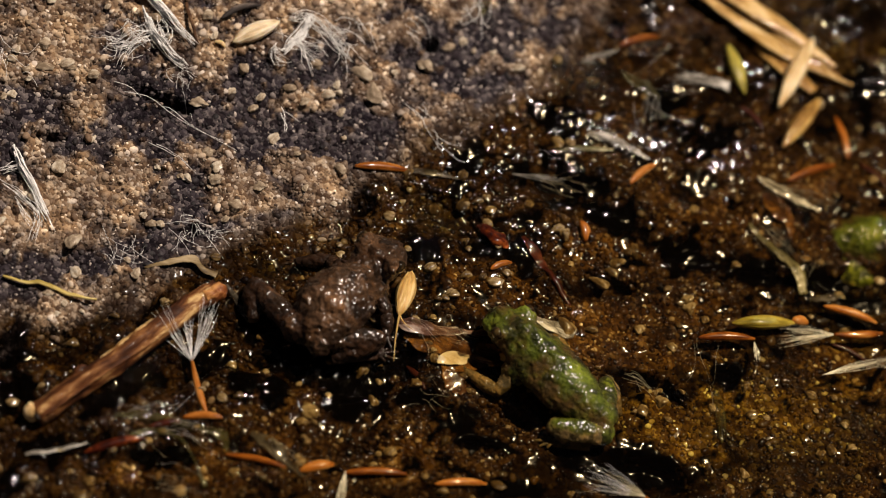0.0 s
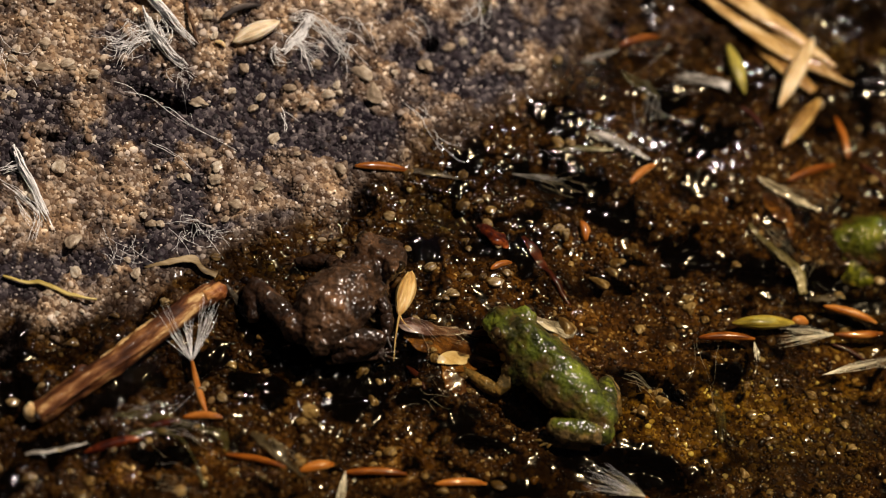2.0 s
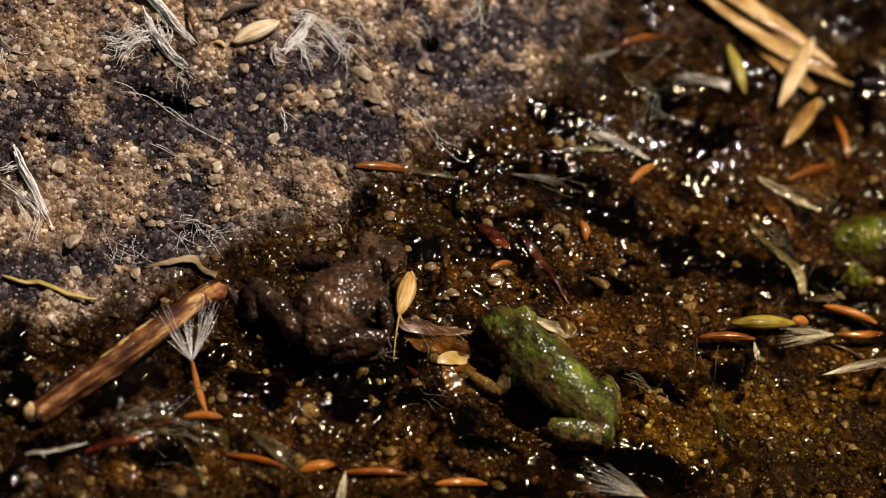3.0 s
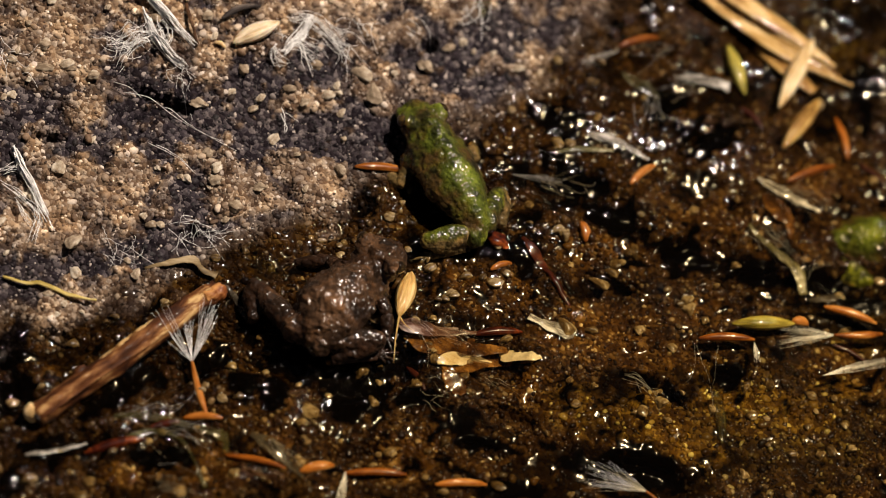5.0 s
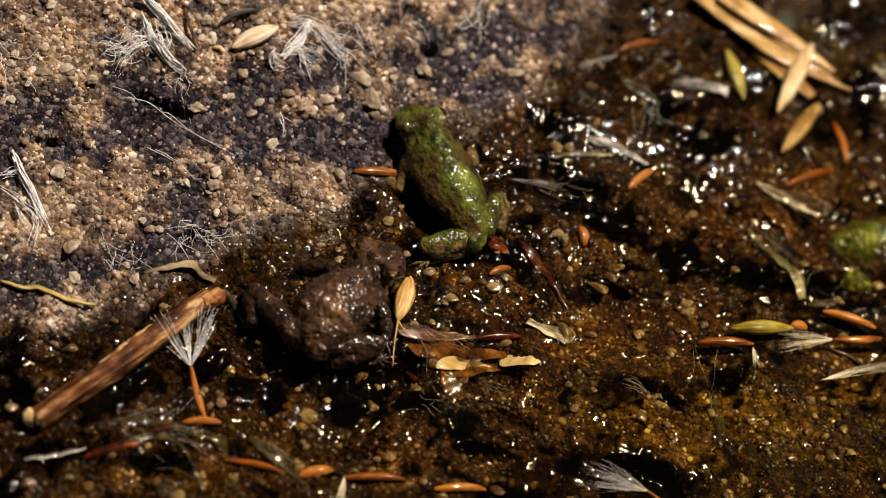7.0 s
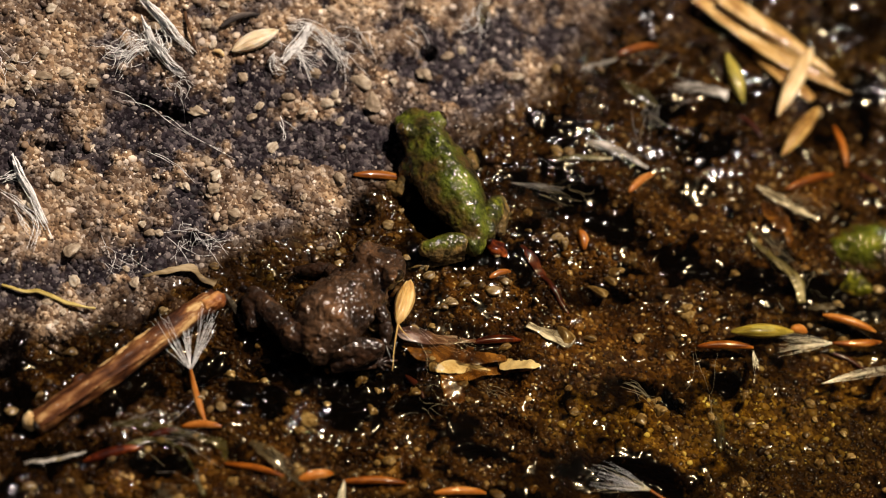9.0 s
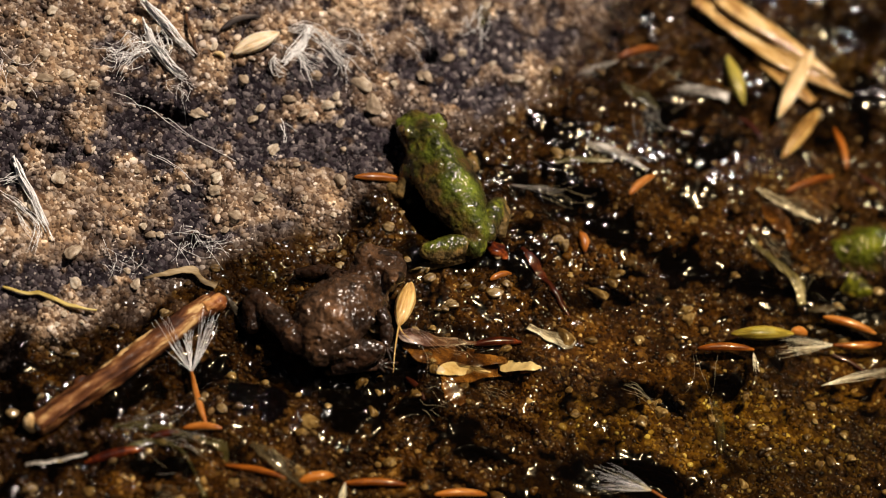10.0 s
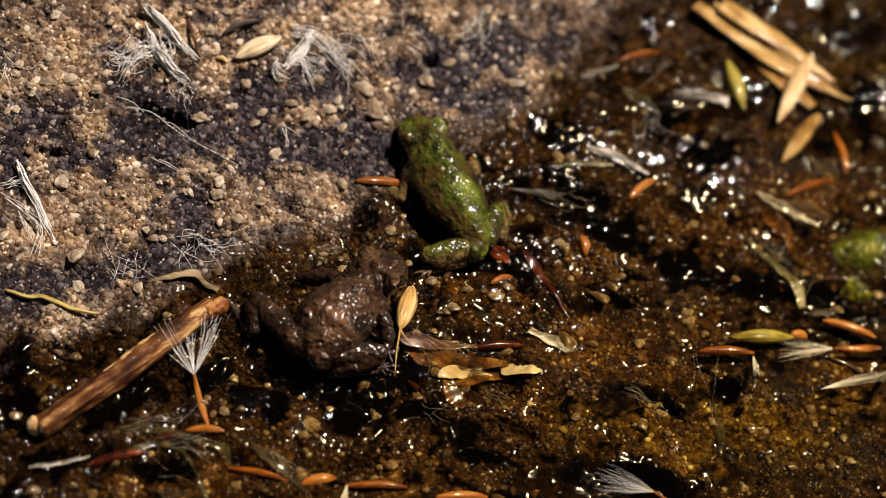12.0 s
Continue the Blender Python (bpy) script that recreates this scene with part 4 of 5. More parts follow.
# ---- grass seeds ----
def grass_seed(x0, y0, x1, y1, width, mat, label, awn=None, lift=0.5, roll=0):
    m, length = laid(x0, y0, x1, y1, lift, lift)
    t = thing("grass_seed", m @ pose(0, 0, 0, roll), label, "seed", "grass seeds")
    L = length / 2
    boat = lambda a, s: 1 + 0.08 * math.cos(9 * a)
    rows = [(-L, 0, 0, 0.06, 0.06), (-L * 0.75, 0, 0.05, width * 0.55, 0.28), (-L * 0.2, 0, 0.1, width, 0.48), (L * 0.3, 0, 0.1, width * 0.92, 0.45), (L * 0.75, 0, 0.04, width * 0.5, 0.26), (L, 0, 0, 0.05, 0.05)]
    part("husk", loft(rows, 30, 20, section=boat), mat, t)
    k = width * 0.35
    inner = [(-L * 0.9, -k, 0.1, 0.05, 0.06), (-L * 0.3, -k, 0.32, width * 0.5, 0.28), (L * 0.3, -k, 0.32, width * 0.46, 0.26), (L * 0.88, -k * 0.5, 0.1, 0.05, 0.05)]
    part("inner_husk", loft(inner, 22, 12), mat, t)
    for end in awn or ():
        part("awn", loft([(L * 0.95, 0, 0, 0.10, 0.08), (L * 0.95 + end[0] * 0.5, end[1] * 0.35, end[2] * 0.6, 0.055, 0.05), (L * 0.95 + end[0], end[1], end[2], 0.02, 0.02)], 16, 6), mat, t)
    return t


grass_seed(-18.21, 17.1, -14.15, 19.39, 0.85, M_HUSK_PALE, "pale dry grass seed with a grooved husk on stone")
grass_seed(-2.63, -3.32, -3.7, -8.01, 0.78, M_HUSK_GOLD, "pale golden grass seed with a long hair-like awn", [(4.6, 0.6, -0.3), (1.2, 1.6, -0.2)], 0.9)
grass_seed(32.77, 22.45, 29.28, 14.45, 0.75, M_HUSK, "pale yellow grass seed lying across straw", None, 1.6)
grass_seed(33.12, 16.27, 29.49, 10.75, 0.72, M_HUSK_BROWN, "brownish grass seed on dark wet silt", None, 0.6)
grass_seed(25.2, 22.01, 26.51, 16.88, 0.62, M_HUSK_GREEN, "olive yellow grass seed on dark wet silt", None, 0.6)
grass_seed(24.37, -7.58, 29.75, -7.64, 0.62, M_HUSK_GREEN, "olive green grass seed afloat on shallow water", None, 1.2)


# ---- straw ----
def along(rows):
    """Rows of place, lift and half sizes, turned into a frame whose x axis runs from the first to the last."""
    x0, y0 = rows[0][:2]
    turn = math.atan2(rows[-1][1] - y0, rows[-1][0] - x0)
    c, q = math.cos(turn), math.sin(turn)
    pts = [((x - x0) * c + (y - y0) * q, (y - y0) * c - (x - x0) * q, gz(x, y) + lift - gz(x0, y0), w, h) for x, y, lift, w, h in rows]
    return pts, pose(x0 * MM, y0 * MM, gz(x0, y0) * MM, 0, 0, math.degrees(turn))


def straw(rows, label, mat=None):
    """A dry blade, folded along its middle; rows of place, lift, half width."""
    x0, y0 = rows[0][:2]
    pts, m = along([(x, y, lift, w, 0.14) for x, y, lift, w in rows])
    fold = lambda a, s: 1 + 0.12 * math.cos(2 * a) + 0.10 * math.cos(11 * a)
    return solid("straw", rough(loft(pts, 48, 18, section=fold), 0.06, 0.8, x0), mat or M_STRAW,
                 m, label, "straw", "straws")


straw([(22.48, 27.08, 1.4, 0.5), (26.35, 24.34, 1.3, 0.6), (30.44, 20.6, 1.0, 0.45), (35.99, 17.83, 0.5, 0.10)], "long pale dry grass blade lying in wet silt")
straw([(24.78, 26.92, 2.0, 0.7), (27.84, 24.94, 1.9, 0.75), (30.77, 22.81, 1.5, 0.5), (34.55, 19.63, 0.8, 0.15)], "broad pale straw blade with a glossy tip")
straw([(23.6, 27.0, 1.1, 0.5), (27.1, 24.6, 1.0, 0.62), (30.7, 21.6, 0.8, 0.45), (35.0, 18.8, 0.5, 0.10)], "long brownish dry grass blade lying in wet silt", M_BROWN_STRAW)
straw([(24.2, 27.3, 1.7, 0.16), (28.3, 23.9, 1.6, 0.18), (33.4, 20.1, 1.2, 0.08)], "thin pale straw lying along broader blades")
straw([(27.85, 22.42, 0.5, 0.4), (30.2, 19.63, 0.5, 0.7), (32.59, 17.33, 0.4, 0.4)], "short brown piece of straw", M_BROWN_STRAW)
straw([(-37.03, -5.16, 0.3, 0.10), (-35.13, -5.66, 0.5, 0.16), (-33.72, -5.67, 0.5, 0.19), (-31.56, -6.47, 0.6, 0.17), (-29.12, -6.72, 0.4, 0.06)], "thin yellow grass blade on dark crusted stone", M_YBLADE)


# ---- achenes and chips ----
def achene(x0, y0, x1, y1, width, label, mat=None, lift=0.22, bend=0.2):
    m, length = laid(x0, y0, x1, y1, lift, lift)
    L = length / 2
    ribs = lambda a, s: 1 + 0.07 * math.cos(6 * a)
    rows = [(-L, 0, 0, 0.12 * width / 0.4, 0.1), (-L * 0.6, bend * 0.5, 0.05, width * 0.85, width * 0.7), (0, bend, 0.08, width, width * 0.8),
            (L * 0.6, bend * 0.6, 0.05, width * 0.8, width * 0.65), (L, 0, 0, 0.1, 0.08)]
    return solid("achene", loft(rows, 22, 14, section=ribs), mat or M_ACHENE, m, label, "seed", "achenes")


ON_STONE, IN_WATER = "slender orange-brown achene on damp stone", "slender orange achene lying in wet silt"
achene(-7.59, 7.33, -2.93, 7.51, 0.40, ON_STONE)
achene(15.57, 21.61, 19.11, 22.86, 0.36, IN_WATER)
achene(16.17, 7.1, 18.43, 9.26, 0.36, IN_WATER)
achene(29.78, 7.86, 34.09, 9.68, 0.36, IN_WATER)
achene(34.35, 14.78, 35.23, 10.47, 0.36, IN_WATER)
achene(21.49, -9.14, 26.22, -9.47, 0.38, "wet orange achene afloat on shallow water", None, 1.2)
achene(32.28, -5.5, 36.69, -7.17, 0.38, "reddish achene afloat on shallow water", None, 1.0)
achene(29.47, -7.44, 30.81, -7.58, 0.42, "broken brown achene afloat on shallow water", None, 1.2)
achene(-21.54, -17.66, -18.25, -17.8, 0.36, IN_WATER)
achene(-29.49, -21.29, -24.53, -19.74, 0.42, IN_WATER, M_RED)
achene(-24.25, -18.76, -21.47, -18.14, 0.34, IN_WATER, M_RED)
achene(-17.98, -21.1, -12.97, -22.34, 0.30, IN_WATER)
achene(-11.8, -22.63, -8.94, -21.94, 0.46, IN_WATER)
achene(-8.18, -22.71, -2.98, -22.58, 0.34, IN_WATER)
achene(-0.65, -23.87, 3.62, -23.61, 0.36, IN_WATER)
achene(11.82, 2.73, 12.18, 0.87, 0.42, "short orange husk among wet grit")
achene(4.04, -2.34, 5.87, -1.56, 0.30, "small tan husk among wet grit")
achene(26.04, 15.53, 27.88, 12.75, 0.28, "thin red-brown achene on dark silt", M_RED_STEM)
achene(36.18, 9.99, 38.71, 6.99, 0.26, "thin brown achene on dark silt", M_RED_STEM)
achene(2.57, -8.53, 6.72, -8.22, 0.40, "glossy dark red achene on wet grit", M_RED)
achene(-3.04, -11.56, -1.51, -14.18, 0.30, "dark red sliver on wet silt", M_RED_STEM)
# no seed: a dark strip in place of a crack rim's shadow
achene(-19.24, 19.17, -15.81, 20.47, 0.30, "dark grey curved strip for a shadowed crack rim in dry stone", M_DARK, 0.4, 0.5)
achene(-19.77, 17.26, -18.88, 16.75, 0.22, "short straw-coloured husk on stone", M_HUSK)
achene(22.76, -13.57, 23.15, -19.09, 0.42, "olive brown leaf sliver under shallow water", M_FILM_GREEN)
achene(32.74, -8.85, 35.53, -10.37, 0.22, "thin brown stalk under shallow water", M_RED_STEM)


def red_chip():
    x, y = 4.25, 0.96
    body = rough(loft([(-1.8, 0.35, 0.15, 0.12, 0.12), (-0.8, 0.2, 0.3, 0.42, 0.3), (0.4, -0.1, 0.35, 0.72, 0.36), (1.1, -0.3, 0.2, 0.6, 0.28), (1.7, -0.6, 0.05, 0.12, 0.1)], 24, 14), 0.32, 0.8, 1.0)
    return solid("red_chip", body, M_RED, on_ground(x, y, -30, 0.1), "glossy red-brown husk chip on wet grit", "chip")


def stem(rows, radius, label, mat):
    x0, y0 = rows[0][:2]
    pts, m = along([(x, y, lift, radius, radius * 0.8) for x, y, lift in rows])
    pts[-1] = (*pts[-1][:3], radius * 0.5, radius * 0.4)
    return solid("stem", rough(loft(pts, 30, 10), 0.08, 0.8, x0), mat, m, label, "stem")


red_chip()
stem([(8.75, -1.85, 0.05), (9.2, -2.66, 0.2), (9.65, -3.46, 0.2), (10.2, -4.5, 0.15), (10.73, -5.49, 0.05)], 0.25, "dark red soaked plant stem on wet grit", M_RED_STEM)
stem([(-22.25, 20.22, 0.5), (-21.82, 18.52, 0.7), (-21.21, 16.71, 0.4)], 0.17, "thin dark curved twig on dry stone", M_TWIG)


def leaf_piece(name, rows, thick, label, mat, category="leaf", bumpy=0.12):
    """A flat scrap of plant skin that follows the ground; rows of place, lift, half width."""
    x0, y0 = rows[0][:2]
    pts, m = along([(x, y, 0.7 * lift, w, 0.6 * thick) for x, y, lift, w in rows])
    edge = lambda a, s: 1 + 0.10 * math.sin(23 * s + 3 * math.cos(a))
    return solid(name, rough(loft(pts, 40, 14, section=edge), bumpy, 0.9, x0), mat, m, label, category)


leaf_piece("plant_sliver", [(6.82, 1.22, 0.1, 0.15), (7.6, 0.1, 0.12, 0.42), (8.3, -1.06, 0.12, 0.40), (8.9, -2.15, 0.08, 0.2)], 0.14, "flat dark red-brown plant sliver on wet grit", M_RED_STEM)


# one soaked fragment with two pale ends, and its amber lobe
def leaf_fragment():
    x0, y0 = 3.86, -10.17
    t = thing("leaf_fragment", pose(x0 * MM, y0 * MM, gz(x0, y0) * MM), "soaked amber leaf fragment with two cream-coloured ends", "leaf")

    def flap(name, rows, thick, mat, seed, label=""):
        pts = [(x - x0, y - y0, gz(x, y) - gz(x0, y0) + lift, w, thick) for x, y, lift, w in rows]
        part(name, rough(loft(pts, 36, 18), 0.12, 0.8, seed), mat, t, label)

    flap("middle", [(-0.15, -12.33, 0.2, 0.5), (1.51, -11.57, 0.25, 1.1), (3.66, -10.24, 0.25, 0.9), (5.8, -10.27, 0.2, 0.8), (7.67, -11.34, 0.15, 0.3)], 0.05, M_AMBER, 2.0)
    flap("end_flap", [(-0.53, -12.08, 0.3, 0.12), (0.08, -11.78, 0.4, 0.55), (1.17, -11.18, 0.45, 0.8), (2.6, -10.58, 0.4, 0.45), (4.23, -10.57, 0.3, 0.2)], 0.06, M_CREAM, 5.0, "cream leaf end")
    flap("end_flap", [(4.71, -9.85, 0.3, 0.25), (5.09, -9.83, 0.4, 0.85), (6.4, -10.45, 0.45, 0.8), (7.52, -11.13, 0.4, 0.45), (8.29, -11.05, 0.3, 0.12)], 0.06, M_CREAM, 8.0, "cream leaf end")
    return t


leaf_fragment()
leaf_piece("amber_leaf", [(-3.28, -8.9, 0.2, 0.5), (-0.66, -9.76, 0.25, 1.3), (2.66, -9.71, 0.25, 1.0), (5.52, -9.58, 0.2, 0.3)], 0.10, "thin amber translucent leaf scrap on wet grit", M_AMBER)
leaf_piece("amber_leaf", [(0.28, -12.25, 0.3, 0.5), (1.04, -13.72, 0.3, 0.9), (1.79, -14.64, 0.3, 0.3)], 0.12, "thin amber translucent leaf scrap on wet grit", M_AMBER)
leaf_piece("plant_skin", [(-4, -8.06, 0.6, 0.3), (-2.33, -8.6, 0.8, 0.8), (0.29, -8.43, 0.7, 0.5), (2.91, -8.44, 0.5, 0.15)], 0.10, "reddish grey shrivelled plant skin on wet grit", M_RED_SKIN)
leaf_piece("plant_skin", [(-25.26, -3.44, 0.3, 0.12), (-23.16, -2.88, 0.6, 0.28), (-21.25, -2.61, 0.8, 0.36), (-20.17, -3.67, 0.6, 0.22), (-19.13, -3.97, 0.9, 0.35)], 0.10, "curled dry tan leaf skin on dark crusted stone", M_CURL)
leaf_piece("plant_skin", [(26.28, 3.02, 0.6, 0.2), (27.44, 1.42, 0.8, 0.28), (29.06, -0.23, 0.8, 0.36), (30.3, -1.74, 0.8, 0.48), (30.7, -3.86, 0.6, 0.35)], 0.12, "grey-green soaked leaf strip in shallow water", M_STRIP)
leaf_piece("plant_skin", [(12.61, 12.4, 0.5, 0.35), (14.56, 11.66, 0.7, 0.5), (16.5, 10.64, 0.6, 0.3), (17.86, 9.74, 0.4, 0.12)], 0.12, "pale shrivelled leaf skin on dark silt", M_PALE_SKIN)
leaf_piece("plant_skin", [(9.86, 10.4, 0.4, 0.2), (12.08, 10.7, 0.5, 0.3), (14.79, 10.75, 0.4, 0.12)], 0.12, "olive leaf strip on dark silt", M_STRIP)
leaf_piece("plant_skin", [(20.42, 18.34, 0.5, 0.2), (22.63, 17.93, 0.6, 0.5), (25.14, 17.72, 0.5, 0.6)], 0.14, "grey soaked plant skin on dark silt", M_PALE_SKIN)
leaf_piece("plant_skin", [(15.72, 18.94, 0.4, 0.2), (17.66, 17.36, 0.5, 0.6), (18.87, 16.16, 0.4, 0.2)], 0.14, "grey-green leaf scrap on dark silt", M_FILM_GREEN)
leaf_piece("plant_skin", [(27.22, 7.94, 0.7, 0.2), (29.37, 6.51, 0.9, 0.5), (32.47, 4.68, 0.5, 0.12)], 0.14, "glossy grey strand of plant skin in shallow water", M_PALE_SKIN)
leaf_piece("amber_leaf", [(27.75, 6.45, 0.4, 0.3), (28.79, 4.77, 0.5, 0.9), (29.85, 3.41, 0.4, 0.5), (29.87, 1.67, 0.3, 0.2)], 0.10, "amber translucent leaf scrap in shallow water", M_AMBER)
leaf_piece("plant_skin", [(-27.28, -17.91, 0.2, 0.2), (-24.51, -17.63, 0.25, 0.45), (-20.74, -18.66, 0.3, 0.35), (-18.41, -19.13, 0.3, 0.5), (-17.89, -20.82, 0.2, 0.2)], 0.08, "olive soaked leaf strip on wet silt", M_FILM_GREEN)
leaf_piece("plant_skin", [(-15.85, -19, 0.4, 0.3), (-14.17, -20.34, 0.5, 0.7), (-12.51, -22.1, 0.4, 0.3), (-11.08, -23.63, 0.3, 0.1)], 0.12, "grey translucent plant skin on wet silt", M_FILM)
leaf_piece("plant_skin", [(-34.32, -21.67, 0.4, 0.15), (-31.82, -21.08, 0.5, 0.25), (-29.3, -20.32, 0.4, 0.1)], 0.12, "thin grey plant strip on wet silt", M_PALE_SKIN)
leaf_piece("plant_skin", [(-27.19, -20.58, 0.3, 0.1), (-24.91, -19.42, 0.5, 0.35), (-23.07, -19.09, 0.4, 0.3), (-21.14, -20.56, 0.4, 0.15), (-19.43, -24.08, 0.3, 0.25)], 0.12, "olive-grey plant strip on wet silt", M_FILM_GREEN)
leaf_piece("plant_skin", [(9.59, -7.54, 0.4, 0.4), (10.53, -8.34, 0.5, 0.7), (7.22, -6.63, 0.3, 0.3)], 0.12, "grey wet plant skin beside a pebble", M_PALE_SKIN)
leaf_piece("plant_skin", [(-2.63, 7.58, 0.4, 0.3), (-0.68, 7.83, 0.4, 0.35), (1.51, 7.01, 0.3, 0.08)], 0.12, "grey soaked plant skin on damp stone", M_FILM)
leaf_piece("plant_skin", [(-18.8, -5.23, 1.2, 0.10), (-17.93, -5.7, 1.3, 0.2), (-17.13, -6.58, 0.9, 0.25), (-16.4, -7.79, 0.5, 0.1)], 0.15, "grey glossy curled plant strand beside the stick", M_FILM)
leaf_piece("plant_skin", [(31.06, -4.4, 0.9, 0.2), (32.72, -4.58, 1.0, 0.4), (33.93, -4.31, 0.8, 0.15)], 0.12, "grey plant skin afloat on shallow water", M_FILM)
leaf_piece("plant_skin", [(3.04, 24.39, 0.4, 0.45), (3.69, 24.04, 0.5, 0.5), (3.28, 23.02, 0.3, 0.2)], 0.14, "pale green leaf scrap on dry stone", M_FILM_GREEN)


# ---- down: pappus seeds, loose fluff, stray hairs ----
def hair(points, r0=0.035, r1=0.014, sides=3):
    return loft([(*p, r0 + (r1 - r0) * i / (len(points) - 1), r0 + (r1 - r0) * i / (len(points) - 1)) for i, p in enumerate(points)], max(4, 3 * len(points) - 2), sides)


def pappus(x, y, lift, heading, spread, length, count, label, seed, wet=False, rise=0.3, body=None, mat=None, fine=1.0):
    """A seed parachute: bristles fanned from one point, on its achene where that shows."""
    rnd = random.Random(seed)
    t = thing("pappus_seed", pose(x * MM, y * MM, (gz(x, y) + lift) * MM, 0, 0, heading), label, "seed", "parachute seeds")
    pieces = []
    for _ in range(count):
        a = radians(rnd.uniform(-spread, spread))
        l = length * rnd.uniform(0.7, 1.05)
        up = rnd.uniform(0.05, 1.0) * rise
        d = Vector((math.cos(a), math.sin(a), up)).normalized()
        side = Vector((-d.y, d.x, 0)) * rnd.uniform(-0.12, 0.12)
        pieces.append(hair([(0, 0, 0), d * l * 0.5 + side * l * 0.5, d * l + side * l * 0.2 - Vector((0, 0, 0.05 * l))], 0.021 * fine, 0.011 * fine))
    tagged(part("bristles", join(*pieces), mat or (M_DOWN_WET if wet else M_DOWN), t, "white silky bristles"), kind="stuff")
    if body:
        bx, by, bz, w = body
        part("achene", loft([(0.1, 0, 0, 0.12, 0.12), (bx * 0.3, by * 0.3 + 0.1, bz * 0.3, w * 0.8, w * 0.7), (bx * 0.7, by * 0.7 + 0.1, bz * 0.7, w, w * 0.8), (bx, by, bz, 0.1, 0.08)], 20, 12), M_ACHENE, t, "slender orange achene")
    return t


pappus(-20.95, -12.35, 1.4, 101, 40, 5.6, 46, "white parachute of bristles on an orange achene", 1, rise=0.75, body=(-5.2, -0.4, -0.6, 0.30))
drifter = pappus(16.62, -25.55, 1.9, 158, 19, 5.4, 30, "white seed parachute on a brown achene at the water's edge", 2, rise=0.30, body=(-3.6, 1.1, -0.4, 0.16), fine=0.45)
pappus(33.04, -8.67, 1.4, 186, 15, 4.8, 38, "wet white seed parachute afloat with an orange achene", 3, rise=0.2, body=(-4.0, 0.3, 0.0, 0.36), fine=0.6)
pappus(26.16, -9.71, 1.2, 275, 8, 2.2, 16, "tuft of wet white bristles on shallow water", 4, rise=0.1)
pappus(31.66, -13.23, 1.7, 16, 4, 6.5, 22, "flat bundle of white bristles on the water", 5, rise=0.02, fine=0.75)
pappus(-8, -22.66, 0.5, 262, 7, 3.4, 22, "bundle of white bristles on wet silt", 6, rise=0.1)
pappus(5.91, 7.64, 0.5, 352, 6, 4.6, 14, "wet grey bristles on dark silt", 7, True, 0.05)
pappus(15.51, 21.07, 0.4, 205, 10, 4.0, 16, "wet grey bristles on dark silt", 8, True, 0.1)


def fluff(spots, count, reach, label, seed, size=1.0, mat=M_DOWN, curl=0.45):
    """A loose tangle of white down: curled hairs thrown from a few places."""
    rnd = random.Random(seed)
    x0, y0 = spots[0][:2]
    pieces = []
    for _ in range(count):
        sx, sy, turn, fan = rnd.choice(spots)
        a = radians(turn + rnd.uniform(-fan, fan))
        px, py, pts = sx + rnd.gauss(0, 0.5), sy + rnd.gauss(0, 0.5), []
        bend = rnd.uniform(-curl, curl)
        step = reach * rnd.uniform(0.4, 1.0) / 5
        lift = rnd.uniform(0.25, 0.9)
        for k in range(6):
            pts.append((px - x0, py - y0, gz(px, py) - gz(x0, y0) + lift * (0.6 + 0.4 * math.sin(k))))
            px, py = px + math.cos(a) * step, py + math.sin(a) * step
            a += bend + rnd.uniform(-0.25, 0.25)
        pieces.append(hair(pts, 0.042 * size, 0.022 * size))
    return tagged(solid("fluff", join(*pieces), mat, pose(x0 * MM, y0 * MM, gz(x0, y0) * MM), label, "fluff", "loose down"), kind="stuff")


def strand(rows, count, label, seed, loose=0.25, thick=0.042):
    """A lock of down: hairs that keep together along a path, splaying at the end."""
    rnd = random.Random(seed)
    x0, y0 = rows[0][:2]
    pieces = []
    for _ in range(int(count * 1.4)):
        ox, oy = rnd.gauss(0, loose), rnd.gauss(0, loose)
        first, last = rnd.uniform(0, 0.25), rnd.uniform(0.75, 1.05)
        turns = [rnd.gauss(0, 0.03 + 1.2 * loose) for _ in range(4)]
        pts, high = [], rnd.uniform(0.3, 0.9)
        for i in range(7):
            f = first + (last - first) * i / 6
            k = min(len(rows) - 2, int(f * (len(rows) - 1)))
            g = f * (len(rows) - 1) - k
            wide = 0.45 + 0.75 * math.sin(math.pi * min(f, 1)) + 0.5 * f
            x = rows[k][0] + (rows[k + 1][0] - rows[k][0]) * g + ox * wide + turns[0] * math.sin(5 * f + 9 * turns[1])
            y = rows[k][1] + (rows[k + 1][1] - rows[k][1]) * g + oy * wide + turns[2] * math.sin(5 * f + 9 * turns[3])
            pts.append((x - x0, y - y0, gz(x, y) - gz(x0, y0) + high + 0.25 * math.sin(3 * f + 20 * turns[0])))
        pieces.append(hair(pts, thick, 0.5 * thick))
    return tagged(solid("down_lock", join(*pieces), M_DOWN, pose(x0 * MM, y0 * MM, gz(x0, y0) * MM), label, "fluff", "loose down"), kind="stuff")


